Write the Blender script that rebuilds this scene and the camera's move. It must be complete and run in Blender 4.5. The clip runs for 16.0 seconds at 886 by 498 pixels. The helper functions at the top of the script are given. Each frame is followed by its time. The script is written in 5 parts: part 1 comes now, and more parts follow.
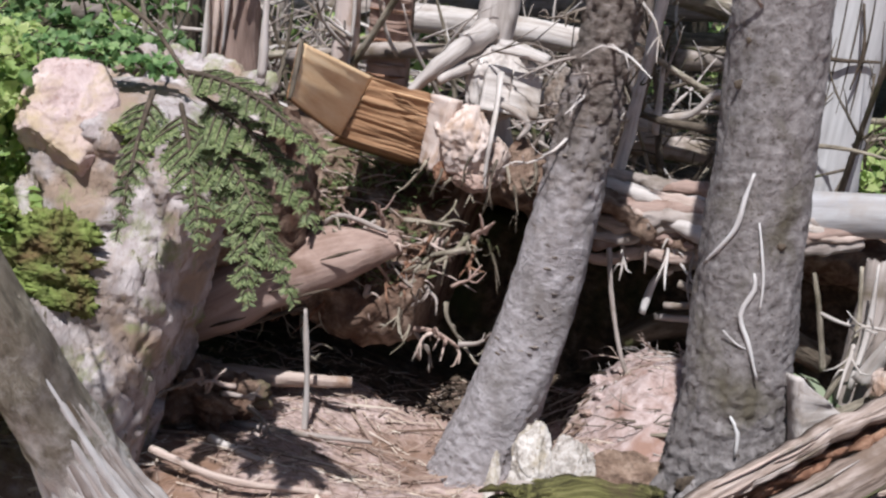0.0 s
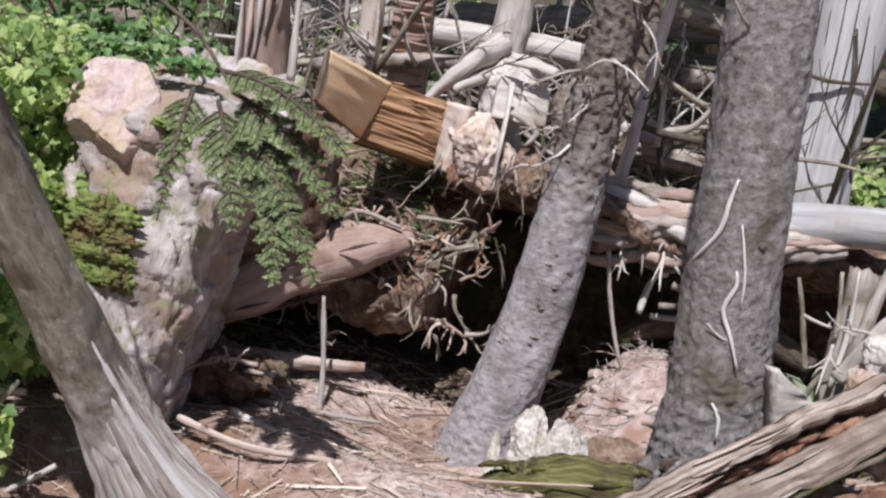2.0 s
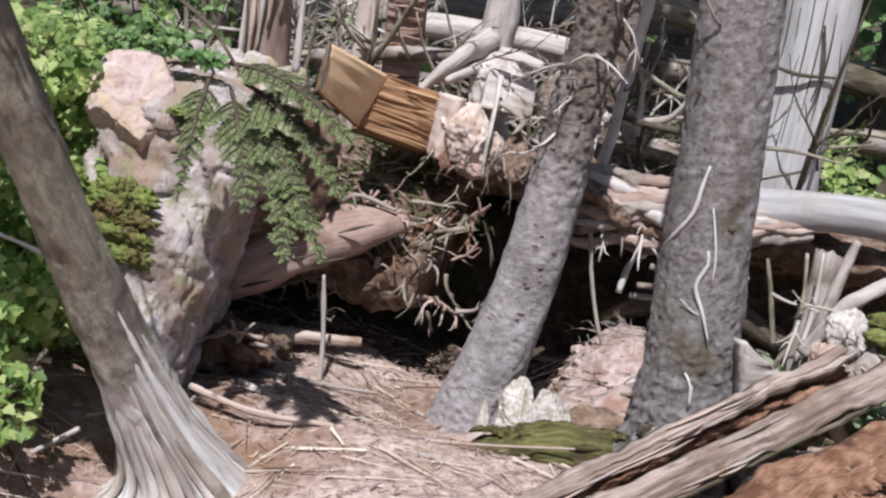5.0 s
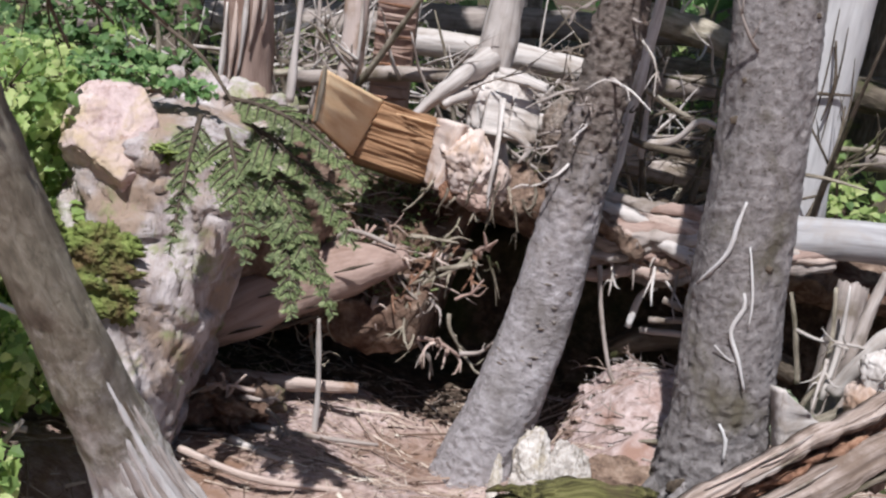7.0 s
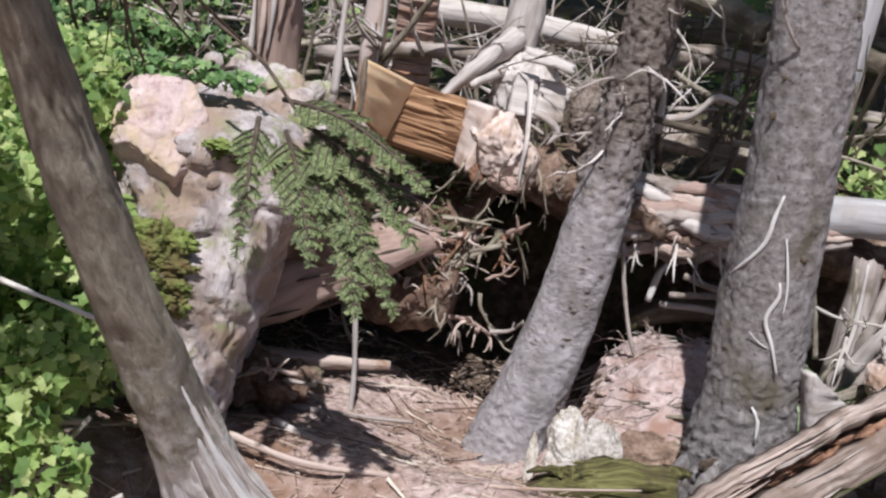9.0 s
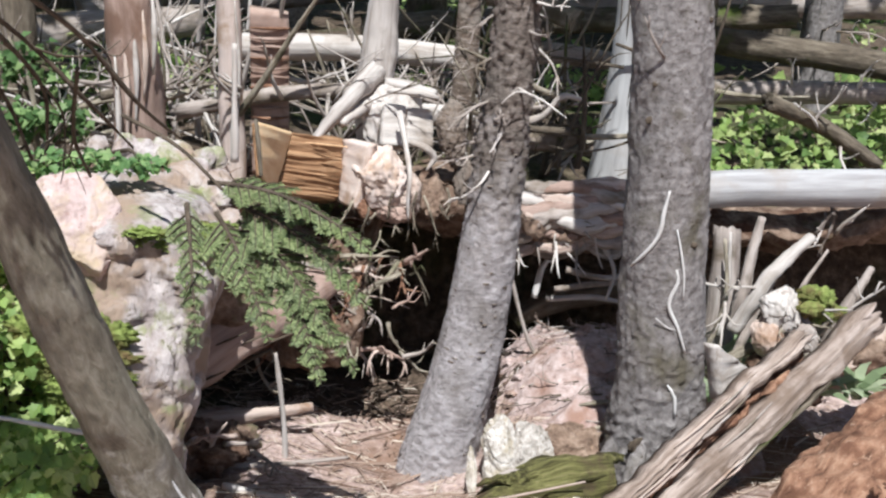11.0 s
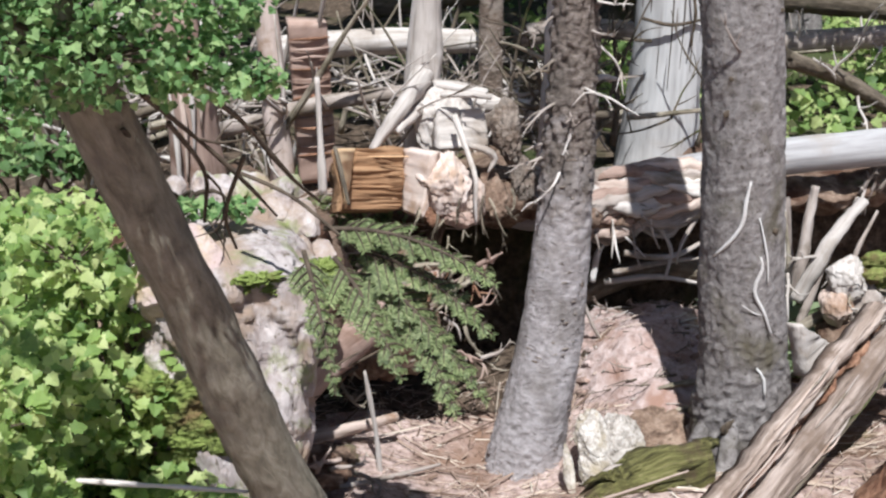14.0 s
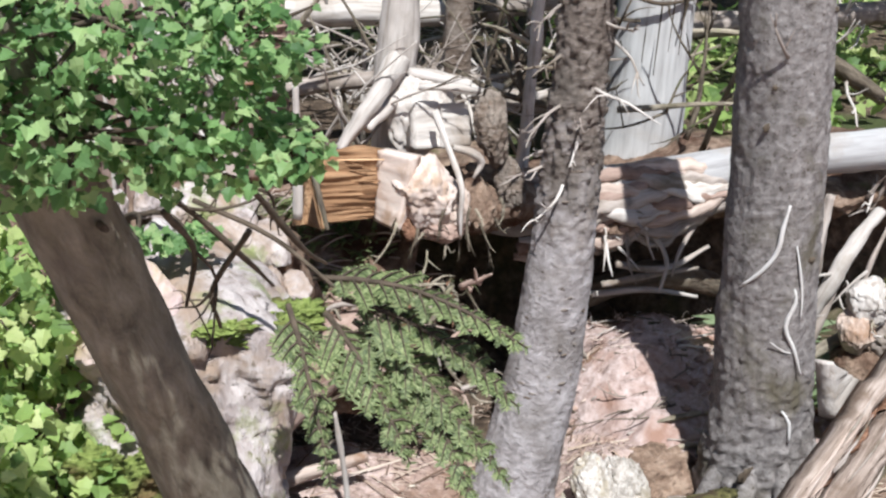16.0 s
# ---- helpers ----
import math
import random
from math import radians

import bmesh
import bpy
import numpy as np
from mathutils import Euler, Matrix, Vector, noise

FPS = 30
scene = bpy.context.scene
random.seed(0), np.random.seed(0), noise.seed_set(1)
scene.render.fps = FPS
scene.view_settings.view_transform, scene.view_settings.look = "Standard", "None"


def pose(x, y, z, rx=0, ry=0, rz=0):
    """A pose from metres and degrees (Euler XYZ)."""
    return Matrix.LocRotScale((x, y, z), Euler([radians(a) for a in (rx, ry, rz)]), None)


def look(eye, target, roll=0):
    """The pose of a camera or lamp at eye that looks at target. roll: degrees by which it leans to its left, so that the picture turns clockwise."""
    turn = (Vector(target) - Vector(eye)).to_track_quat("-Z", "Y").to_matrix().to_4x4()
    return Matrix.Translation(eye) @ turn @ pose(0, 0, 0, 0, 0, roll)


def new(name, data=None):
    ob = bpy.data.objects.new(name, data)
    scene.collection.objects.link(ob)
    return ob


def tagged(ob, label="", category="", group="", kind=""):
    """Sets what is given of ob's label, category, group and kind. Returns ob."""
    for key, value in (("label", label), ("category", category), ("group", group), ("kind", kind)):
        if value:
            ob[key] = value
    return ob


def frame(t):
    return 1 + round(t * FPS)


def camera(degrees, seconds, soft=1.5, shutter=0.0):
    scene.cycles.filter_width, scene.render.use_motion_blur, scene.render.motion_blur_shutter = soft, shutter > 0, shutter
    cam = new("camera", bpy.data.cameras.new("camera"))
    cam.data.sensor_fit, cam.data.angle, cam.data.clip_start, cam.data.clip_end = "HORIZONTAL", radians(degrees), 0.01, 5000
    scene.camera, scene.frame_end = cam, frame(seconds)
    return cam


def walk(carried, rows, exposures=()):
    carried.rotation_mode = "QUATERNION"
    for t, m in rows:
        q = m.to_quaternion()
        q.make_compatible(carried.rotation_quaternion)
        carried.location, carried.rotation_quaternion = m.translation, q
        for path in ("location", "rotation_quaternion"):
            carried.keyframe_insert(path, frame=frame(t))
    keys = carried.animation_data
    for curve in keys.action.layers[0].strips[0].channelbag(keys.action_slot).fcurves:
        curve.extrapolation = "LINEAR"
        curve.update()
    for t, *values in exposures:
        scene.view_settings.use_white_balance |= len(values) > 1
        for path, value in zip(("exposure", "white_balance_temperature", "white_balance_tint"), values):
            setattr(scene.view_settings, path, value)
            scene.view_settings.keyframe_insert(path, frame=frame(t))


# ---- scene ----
cam = camera(40.0, 16.0, soft=2.4)
PATH = [
    (0, (0.593, 0.821, 1.855), (0.392, 2.749, 1.362), 7.02),
    (0.5, (0.612, 0.779, 1.817), (0.426, 2.711, 1.335), 7.53),
    (1, (0.643, 0.722, 1.821), (0.444, 2.657, 1.358), 8.16),
    (1.5, (0.645, 0.553, 1.856), (0.425, 2.483, 1.384), 8.51),
    (2, (0.659, 0.510, 1.858), (0.427, 2.440, 1.390), 8.48),
    (2.5, (0.676, 0.515, 1.853), (0.459, 2.449, 1.393), 8.72),
    (3, (0.717, 0.481, 1.871), (0.478, 2.412, 1.407), 8.38),
    (3.5, (0.762, 0.321, 1.869), (0.508, 2.252, 1.417), 8.97),
    (4, (0.778, 0.186, 1.867), (0.519, 2.118, 1.421), 9.05),
    (4.2, (0.764, 0.177, 1.880), (0.513, 2.108, 1.425), 9.06),
    (6.3, (0.469, 0.432, 1.902), (0.344, 2.368, 1.416), 8.78),
    (6.5, (0.444, 0.477, 1.899), (0.325, 2.417, 1.426), 8.83),
    (7, (0.408, 0.549, 1.922), (0.293, 2.489, 1.451), 8.66),
    (7.5, (0.382, 0.620, 1.977), (0.252, 2.552, 1.476), 8.34),
    (8, (0.298, 0.676, 2.009), (0.218, 2.602, 1.476), 8.67),
    (8.5, (0.223, 0.715, 2.028), (0.223, 2.631, 1.454), 9.43),
    (9, (0.126, 0.495, 2.089), (0.094, 2.411, 1.515), 9.16),
    (9.5, (0.075, 0.629, 2.095), (0.154, 2.552, 1.550), 8.25),
    (10, (-0.048, 0.613, 2.110), (0.128, 2.542, 1.613), 6.72),
    (10.2, (-0.116, 0.595, 2.108), (0.090, 2.520, 1.605), 6.07),
    (12.3, (-0.661, 0.109, 2.596), (-0.250, 1.950, 1.933), -1.61),
    (12.5, (-0.719, 0.154, 2.578), (-0.330, 2.001, 1.914), -1.06),
    (13, (-0.673, 0.320, 2.567), (-0.313, 2.162, 1.877), -1.07),
    (13.5, (-0.770, 0.442, 2.532), (-0.353, 2.280, 1.863), -1.75),
    (14, (-0.790, 0.550, 2.522), (-0.383, 2.390, 1.853), -1.95),
    (14.5, (-0.771, 0.841, 2.460), (-0.312, 2.661, 1.770), -1.50),
    (15, (-0.817, 1.047, 2.430), (-0.278, 2.842, 1.733), 0.30),
    (15.5, (-0.836, 1.208, 2.494), (-0.260, 2.976, 1.757), 0.72),
    (16, (-0.897, 1.267, 2.566), (-0.340, 3.029, 1.802), 0.47),
]
walk(cam, [(t, look(eye, target, roll)) for t, eye, target, roll in PATH],
     exposures=[(0.0, 0.40, 5780, 10), (9.0, 0.40, 5780, 10), (10.0, 0.55, 5780, 8), (12.5, 0.66, 5780, 3), (15.0, 0.58, 5780, 8), (16.0, 0.70, 5780, 5)])

# ---- light ----
world = bpy.data.worlds.new("sky")
scene.world = world
world.use_nodes = True
wn = world.node_tree.nodes
wl = world.node_tree.links
sky = wn.new("ShaderNodeTexSky")
sky.sky_type = "NISHITA"
sky.sun_disc = False
sky.sun_elevation = radians(59.8)
sky.sun_rotation = radians(187.4)
wl.new(sky.outputs[0], wn["Background"].inputs[0])
wn["Background"].inputs[1].default_value = 0.052

sun_data = bpy.data.lights.new("sun", "SUN")
sun_data.energy = 5.0
sun_data.angle = radians(0.6)
sun_data.color = (1.0, 0.955, 0.89)
sun = new("sun", sun_data)
sun.matrix_world = look((-0.25, -1.17, 10.3), (0.5, 4.6, 0.3))


# ---- materials ----
def shader(name, rough=0.85):
    m = bpy.data.materials.new(name)
    m.use_nodes = True
    b = m.node_tree.nodes["Principled BSDF"]
    b.inputs["Roughness"].default_value = rough
    b.inputs["Specular IOR Level"].default_value = 0.25
    return m, m.node_tree.nodes, m.node_tree.links, b


def coords(n, l, grain, scale):
    """Grain coordinates that run along a limb, or plain object space."""
    mp = n.new("ShaderNodeMapping")
    mp.inputs["Scale"].default_value = scale
    if grain:
        a = n.new("ShaderNodeAttribute")
        a.attribute_name = "grain"
        l.new(a.outputs["Vector"], mp.inputs["Vector"])
    else:
        g = n.new("ShaderNodeNewGeometry")
        l.new(g.outputs["Position"], mp.inputs["Vector"])
    return mp.outputs[0]


def noise_tex(n, l, vec, scale, detail=6.0, rough=0.6, dist=0.0):
    t = n.new("ShaderNodeTexNoise")
    t.inputs["Scale"].default_value = scale
    t.inputs["Detail"].default_value = detail
    t.inputs["Roughness"].default_value = rough
    t.inputs["Distortion"].default_value = dist
    l.new(vec, t.inputs["Vector"])
    return t.outputs["Fac"]


def ramp(n, l, fac, stops):
    r = n.new("ShaderNodeValToRGB")
    e = r.color_ramp.elements
    while len(e) < len(stops):
        e.new(0.5)
    for k, (p, c) in enumerate(stops):
        e[k].position = p
        e[k].color = (*c, 1)
    l.new(fac, r.inputs[0])
    return r.outputs[0]


def mix(n, l, fac, a, b, mode="MIX"):
    x = n.new("ShaderNodeMix")
    x.data_type = "RGBA"
    x.blend_type = mode
    for v, i in ((fac, 0), (a, 6), (b, 7)):
        if isinstance(v, (int, float)):
            x.inputs[i].default_value = v
        elif isinstance(v, tuple):
            x.inputs[i].default_value = (*v, 1)
        else:
            l.new(v, x.inputs[i])
    return x.outputs[2]


def bump(n, l, b, fac, strength, depth):
    k = n.new("ShaderNodeBump")
    k.inputs["Strength"].default_value = strength
    k.inputs["Distance"].default_value = depth
    l.new(fac, k.inputs["Height"])
    l.new(k.outputs[0], b.inputs["Normal"])


def surface(name, stops, scale=(1, 1, 1), size=20.0, grain=True, stain=None, stain_size=3.0, stain_edge=(0.5, 0.65),
            rough=0.85, relief=0.6, depth=0.01, dist=0.0, moss=None, moss_size=2.5, moss_edge=(0.52, 0.6), speck=None):
    m, n, l, b = shader(name, rough)
    v = coords(n, l, grain, scale)
    f = noise_tex(n, l, v, size, 8.0, 0.65, dist)
    c = ramp(n, l, f, stops)
    p = coords(n, l, False, (1, 1, 1))
    if speck:
        f2 = noise_tex(n, l, v, size * 2.7, 4.0, 0.6)
        c = mix(n, l, ramp(n, l, f2, [(0.60, (0, 0, 0)), (0.68, (1, 1, 1))]), c, speck)
    if stain:
        s = noise_tex(n, l, p, stain_size, 5.0, 0.6, 0.4)
        c = mix(n, l, ramp(n, l, s, [(stain_edge[0], (0, 0, 0)), (stain_edge[1], (1, 1, 1))]), c, stain)
    if moss:
        s = noise_tex(n, l, p, moss_size, 6.0, 0.65, 0.3)
        c = mix(n, l, ramp(n, l, s, [(moss_edge[0], (0, 0, 0)), (moss_edge[1], (1, 1, 1))]), c, moss)
    oi = n.new("ShaderNodeObjectInfo")
    c = mix(n, l, 0.22, c, ramp(n, l, oi.outputs["Random"], [(0.0, (0.25, 0.22, 0.2)), (1.0, (0.9, 0.88, 0.85))]), "OVERLAY")
    l.new(c, b.inputs["Base Color"])
    bump(n, l, b, f, relief, depth)
    return m


def leafy(name, stops, translucent=0.45, rough=0.5):
    m, n, l, b = shader(name, rough)
    g = n.new("ShaderNodeNewGeometry")
    c = ramp(n, l, g.outputs["Random Per Island"], stops)
    v = coords(n, l, False, (1, 1, 1))
    c = mix(n, l, 0.35, c, ramp(n, l, noise_tex(n, l, v, 9.0, 3.0), [(0.3, (0.3, 0.3, 0.25)), (0.7, (0.75, 0.78, 0.6))]), "OVERLAY")
    l.new(c, b.inputs["Base Color"])
    t = n.new("ShaderNodeBsdfTranslucent")
    l.new(c, t.inputs["Color"])
    x = n.new("ShaderNodeMixShader")
    x.inputs[0].default_value = translucent
    l.new(b.outputs[0], x.inputs[1])
    l.new(t.outputs[0], x.inputs[2])
    l.new(x.outputs[0], n["Material Output"].inputs["Surface"])
    return m


M_SOIL = surface("needle_litter_soil", [(0.30, (0.13, 0.088, 0.075)), (0.5, (0.39, 0.29, 0.258)), (0.72, (0.57, 0.46, 0.42))],
                 size=26, grain=False, stain=(0.20, 0.12, 0.08), stain_size=1.7, relief=0.9, depth=0.02, rough=0.95,
                 speck=(0.50, 0.38, 0.29), moss=(0.10, 0.14, 0.035), moss_size=0.9, moss_edge=(0.62, 0.72))
# dark soil, its colour lowered further to stand in for shade
M_SOIL_SHADED = surface("shaded_soil", [(0.30, (0.022, 0.015, 0.010)), (0.5, (0.075, 0.052, 0.036)), (0.75, (0.20, 0.15, 0.11))],
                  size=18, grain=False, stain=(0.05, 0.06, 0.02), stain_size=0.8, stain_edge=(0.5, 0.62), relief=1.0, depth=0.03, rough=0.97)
M_EARTH = surface("root_plate_earth", [(0.28, (0.045, 0.027, 0.019)), (0.5, (0.20, 0.135, 0.098)), (0.75, (0.40, 0.30, 0.23))],
                  size=16, grain=False, stain=(0.08, 0.04, 0.025), stain_size=5.0, relief=1.0, depth=0.03, rough=0.97,
                  speck=(0.28, 0.19, 0.135), moss=(0.085, 0.11, 0.03), moss_size=2.2, moss_edge=(0.60, 0.70))
M_SAND = surface("pale_sandy_soil", [(0.28, (0.20, 0.135, 0.115)), (0.5, (0.41, 0.315, 0.29)), (0.8, (0.58, 0.48, 0.455))],
                 size=34, grain=False, stain=(0.28, 0.17, 0.13), stain_size=4.0, relief=0.7, depth=0.015, rough=0.95)
M_BARK = surface("grey_spruce_bark", [(0.28, (0.08, 0.067, 0.063)), (0.5, (0.205, 0.183, 0.175)), (0.78, (0.35, 0.32, 0.31))],
                 scale=(1, 1, 1.1), size=34, stain=(0.10, 0.085, 0.06), stain_size=4.0, stain_edge=(0.55, 0.72), relief=0.8, depth=0.012,
                 speck=(0.07, 0.055, 0.045))
M_BARK_SHAGGY = surface("shaggy_brown_bark", [(0.28, (0.04, 0.028, 0.02)), (0.5, (0.15, 0.11, 0.085)), (0.78, (0.34, 0.29, 0.25))],
                        scale=(0.7, 0.7, 1.8), size=26, stain=(0.24, 0.2, 0.17), stain_size=7.0, relief=1.0, depth=0.02,
                        speck=(0.30, 0.25, 0.21))
def banded_bark(name, low, high, start, end, low_scale, high_scale, dash=None, size=28):
    """Bark that changes its kind up the trunk, over a ragged edge between two heights."""
    m, n, l, b = shader(name, 0.88)
    pos = coords(n, l, False, (1, 1, 1))
    f1 = noise_tex(n, l, coords(n, l, True, low_scale), size, 8.0, 0.65)
    f2 = noise_tex(n, l, coords(n, l, True, high_scale), size, 8.0, 0.7, 0.4)
    c1 = ramp(n, l, f1, low)
    if dash:
        dashes = noise_tex(n, l, coords(n, l, True, (0.6, 0.6, 2.0)), 34, 3.0, 0.55)
        c1 = mix(n, l, ramp(n, l, dashes, [(0.66, (0, 0, 0)), (0.72, (1, 1, 1))]), c1, dash)
    c2 = ramp(n, l, f2, high)
    z = n.new("ShaderNodeSeparateXYZ")
    l.new(pos, z.inputs[0])
    edge = n.new("ShaderNodeMath")
    edge.operation = "MULTIPLY_ADD"
    edge.inputs[1].default_value = 1.6
    l.new(noise_tex(n, l, pos, 9.0, 5.0, 0.7), edge.inputs[0])
    l.new(z.outputs["Z"], edge.inputs[2])
    k = n.new("ShaderNodeMapRange")
    k.inputs["From Min"].default_value = start + 0.8
    k.inputs["From Max"].default_value = end + 0.8
    l.new(edge.outputs[0], k.inputs["Value"])
    c = mix(n, l, k.outputs[0], c1, c2)
    s = noise_tex(n, l, pos, 5.0, 5.0, 0.6, 0.4)
    c = mix(n, l, ramp(n, l, s, [(0.52, (0, 0, 0)), (0.7, (0.7, 0.7, 0.7))]), c, (0.12, 0.10, 0.085))
    l.new(c, b.inputs["Base Color"])
    bump(n, l, b, mix(n, l, k.outputs[0], f1, f2), 0.9, 0.014)
    return m


M_BARK_LEAN = banded_bark("leaning_trunk_bark", [(0.25, (0.36, 0.32, 0.285)), (0.5, (0.61, 0.57, 0.525)), (0.8, (0.72, 0.69, 0.66))], [(0.28, (0.075, 0.062, 0.045)), (0.5, (0.20, 0.172, 0.128)), (0.8, (0.35, 0.31, 0.25))],
                          0.40, 0.80, (1, 1, 0.12), (1.3, 1.3, 0.45))
M_BARK_BENT = banded_bark("bent_spruce_bark", [(0.25, (0.16, 0.137, 0.132)), (0.5, (0.32, 0.285, 0.282)), (0.78, (0.45, 0.412, 0.41))], [(0.30, (0.035, 0.026, 0.02)), (0.5, (0.135, 0.105, 0.088)), (0.72, (0.32, 0.275, 0.245))],
                          1.0, 1.45, (1.0, 1.0, 1.5), (0.7, 0.7, 1.6), (0.075, 0.058, 0.05))
M_BARK_DARK = surface("dark_weathered_bark", [(0.28, (0.035, 0.027, 0.02)), (0.5, (0.12, 0.095, 0.07)), (0.8, (0.25, 0.21, 0.16))],
                      scale=(1.3, 1.3, 0.35), size=22, stain=(0.06, 0.05, 0.03), stain_size=3.0, relief=1.0, depth=0.02,
                      moss=(0.07, 0.09, 0.02), moss_size=3.0, moss_edge=(0.56, 0.68))
M_BARK_BROWN = surface("brown_weathered_bark", [(0.28, (0.12, 0.098, 0.072)), (0.5, (0.30, 0.255, 0.195)), (0.8, (0.47, 0.42, 0.345))],
                       scale=(1.3, 1.3, 0.35), size=26, stain=(0.13, 0.11, 0.075), stain_size=5.0, relief=1.0, depth=0.02,
                       moss=(0.13, 0.15, 0.05), moss_size=3.0, moss_edge=(0.60, 0.72))
M_DEAD = surface("bleached_dead_wood", [(0.22, (0.20, 0.16, 0.135)), (0.5, (0.46, 0.41, 0.375)), (0.8, (0.62, 0.575, 0.55))],
                 scale=(1, 1, 0.10), size=40, stain=(0.24, 0.19, 0.15), stain_size=4.0, stain_edge=(0.52, 0.72), relief=0.7, depth=0.006)
M_BLEACHED = surface("sun_bleached_trunk", [(0.22, (0.30, 0.28, 0.275)), (0.5, (0.48, 0.465, 0.46)), (0.8, (0.61, 0.595, 0.59))],
                     scale=(1, 1, 0.08), size=26, stain=(0.40, 0.35, 0.31), stain_size=3.0, stain_edge=(0.55, 0.75), relief=0.6, depth=0.008)
M_DEAD_GREY = surface("grey_dead_wood", [(0.22, (0.12, 0.09, 0.075)), (0.5, (0.31, 0.26, 0.23)), (0.8, (0.48, 0.43, 0.40))],
                      scale=(1, 1, 0.12), size=40, stain=(0.14, 0.11, 0.08), stain_size=5.0, relief=0.7, depth=0.006)
M_WHITE = surface("bare_white_root", [(0.2, (0.34, 0.31, 0.29)), (0.6, (0.60, 0.57, 0.55))], scale=(1, 1, 0.2), size=50,
                  relief=0.4, depth=0.003)
M_ROTTEN = surface("rotten_pinkish_wood", [(0.25, (0.17, 0.115, 0.09)), (0.5, (0.42, 0.325, 0.275)), (0.8, (0.62, 0.52, 0.46))],
                   scale=(1, 1, 0.08), size=34, stain=(0.26, 0.165, 0.11), stain_size=6.0, stain_edge=(0.56, 0.70), relief=0.9, depth=0.012)
M_REDROT = surface("red_cubical_rot", [(0.30, (0.05, 0.022, 0.013)), (0.5, (0.25, 0.13, 0.08)), (0.75, (0.45, 0.28, 0.185))],
                   scale=(1, 1, 0.45), size=34, stain=(0.13, 0.06, 0.035), stain_size=9.0, relief=1.0, depth=0.03, speck=(0.40, 0.26, 0.18))
M_REDROT_PALE = surface("smooth_pinkish_rotten_log", [(0.25, (0.15, 0.095, 0.075)), (0.5, (0.32, 0.225, 0.185)), (0.8, (0.46, 0.35, 0.30))],
                        scale=(1, 1, 0.10), size=26, stain=(0.18, 0.11, 0.08), stain_size=5.0, relief=0.8, depth=0.010)
M_CUT = surface("fresh_cut_orange_wood", [(0.25, (0.50, 0.27, 0.13)), (0.5, (0.72, 0.46, 0.27)), (0.8, (0.80, 0.58, 0.40))],
                scale=(1, 1, 0.12), size=26, relief=0.3, depth=0.004, rough=0.7)
M_SPLINT = surface("splintered_orange_wood", [(0.3, (0.075, 0.04, 0.02)), (0.5, (0.27, 0.15, 0.078)), (0.75, (0.53, 0.345, 0.20))],
                   scale=(1, 1, 0.05), size=30, relief=1.0, depth=0.02, rough=0.8)
M_ROCK = surface("lichened_boulder", [(0.27, (0.12, 0.09, 0.08)), (0.42, (0.36, 0.30, 0.285)), (0.56, (0.51, 0.45, 0.435)), (0.8, (0.66, 0.61, 0.60))],
                 scale=(1, 1, 0.40), size=17, grain=False, stain=(0.34, 0.25, 0.19), stain_size=5.2, stain_edge=(0.46, 0.62), relief=1.0, depth=0.03,
                 moss=(0.25, 0.27, 0.11), moss_size=5.5, moss_edge=(0.54, 0.66), speck=(0.16, 0.13, 0.10))
M_PINK = surface("pink_stone_face", [(0.25, (0.20, 0.13, 0.115)), (0.45, (0.40, 0.30, 0.28)), (0.6, (0.50, 0.39, 0.37)), (0.8, (0.60, 0.50, 0.485))], size=16, scale=(1, 1, 0.8), grain=False, stain=(0.38, 0.29, 0.20), stain_size=6.0,
                 relief=0.7, depth=0.02, speck=(0.28, 0.18, 0.15))
M_MOSS = surface("green_moss", [(0.25, (0.075, 0.10, 0.022)), (0.5, (0.22, 0.27, 0.07)), (0.8, (0.37, 0.41, 0.15))],
                 size=60, grain=False, relief=1.0, depth=0.02, rough=1.0, stain=(0.16, 0.11, 0.05), stain_size=6.0)
M_MOSS_LOG = surface("striped_mossy_wood", [(0.32, (0.020, 0.016, 0.008)), (0.46, (0.075, 0.068, 0.024)), (0.58, (0.15, 0.14, 0.05)), (0.75, (0.27, 0.225, 0.13))],
                     scale=(1, 1, 0.07), size=60, relief=1.0, depth=0.02, rough=0.97, stain=(0.07, 0.048, 0.028), stain_size=9.0)
M_PALE_STONE = surface("pale_crumbled_stone", [(0.30, (0.12, 0.095, 0.075)), (0.5, (0.42, 0.375, 0.335)), (0.75, (0.66, 0.61, 0.57))], size=34, grain=False,
                       stain=(0.30, 0.25, 0.18), stain_size=11.0, relief=0.7, depth=0.008, speck=(0.22, 0.18, 0.13))
M_PALE_WOOD = surface("pale_pinkish_wood", [(0.25, (0.34, 0.26, 0.22)), (0.5, (0.56, 0.46, 0.41)), (0.8, (0.68, 0.58, 0.53))], scale=(1, 1, 0.15), size=24,
                      stain=(0.38, 0.27, 0.20), stain_size=9.0, relief=0.5, depth=0.006)
M_SPLIT = surface("weathered_split_log", [(0.25, (0.085, 0.058, 0.045)), (0.45, (0.25, 0.19, 0.155)), (0.62, (0.39, 0.315, 0.275)), (0.8, (0.52, 0.44, 0.40))],
                  scale=(1, 1, 0.09), size=44, stain=(0.17, 0.12, 0.09), stain_size=6.0, stain_edge=(0.5, 0.66), relief=1.0, depth=0.010, speck=(0.12, 0.085, 0.065))
M_LOG = surface("silver_grey_log", [(0.22, (0.15, 0.135, 0.135)), (0.5, (0.31, 0.295, 0.295)), (0.8, (0.43, 0.415, 0.415))],
                scale=(1, 1, 0.08), size=30, stain=(0.27, 0.235, 0.21), stain_size=3.5, relief=0.6, depth=0.006)
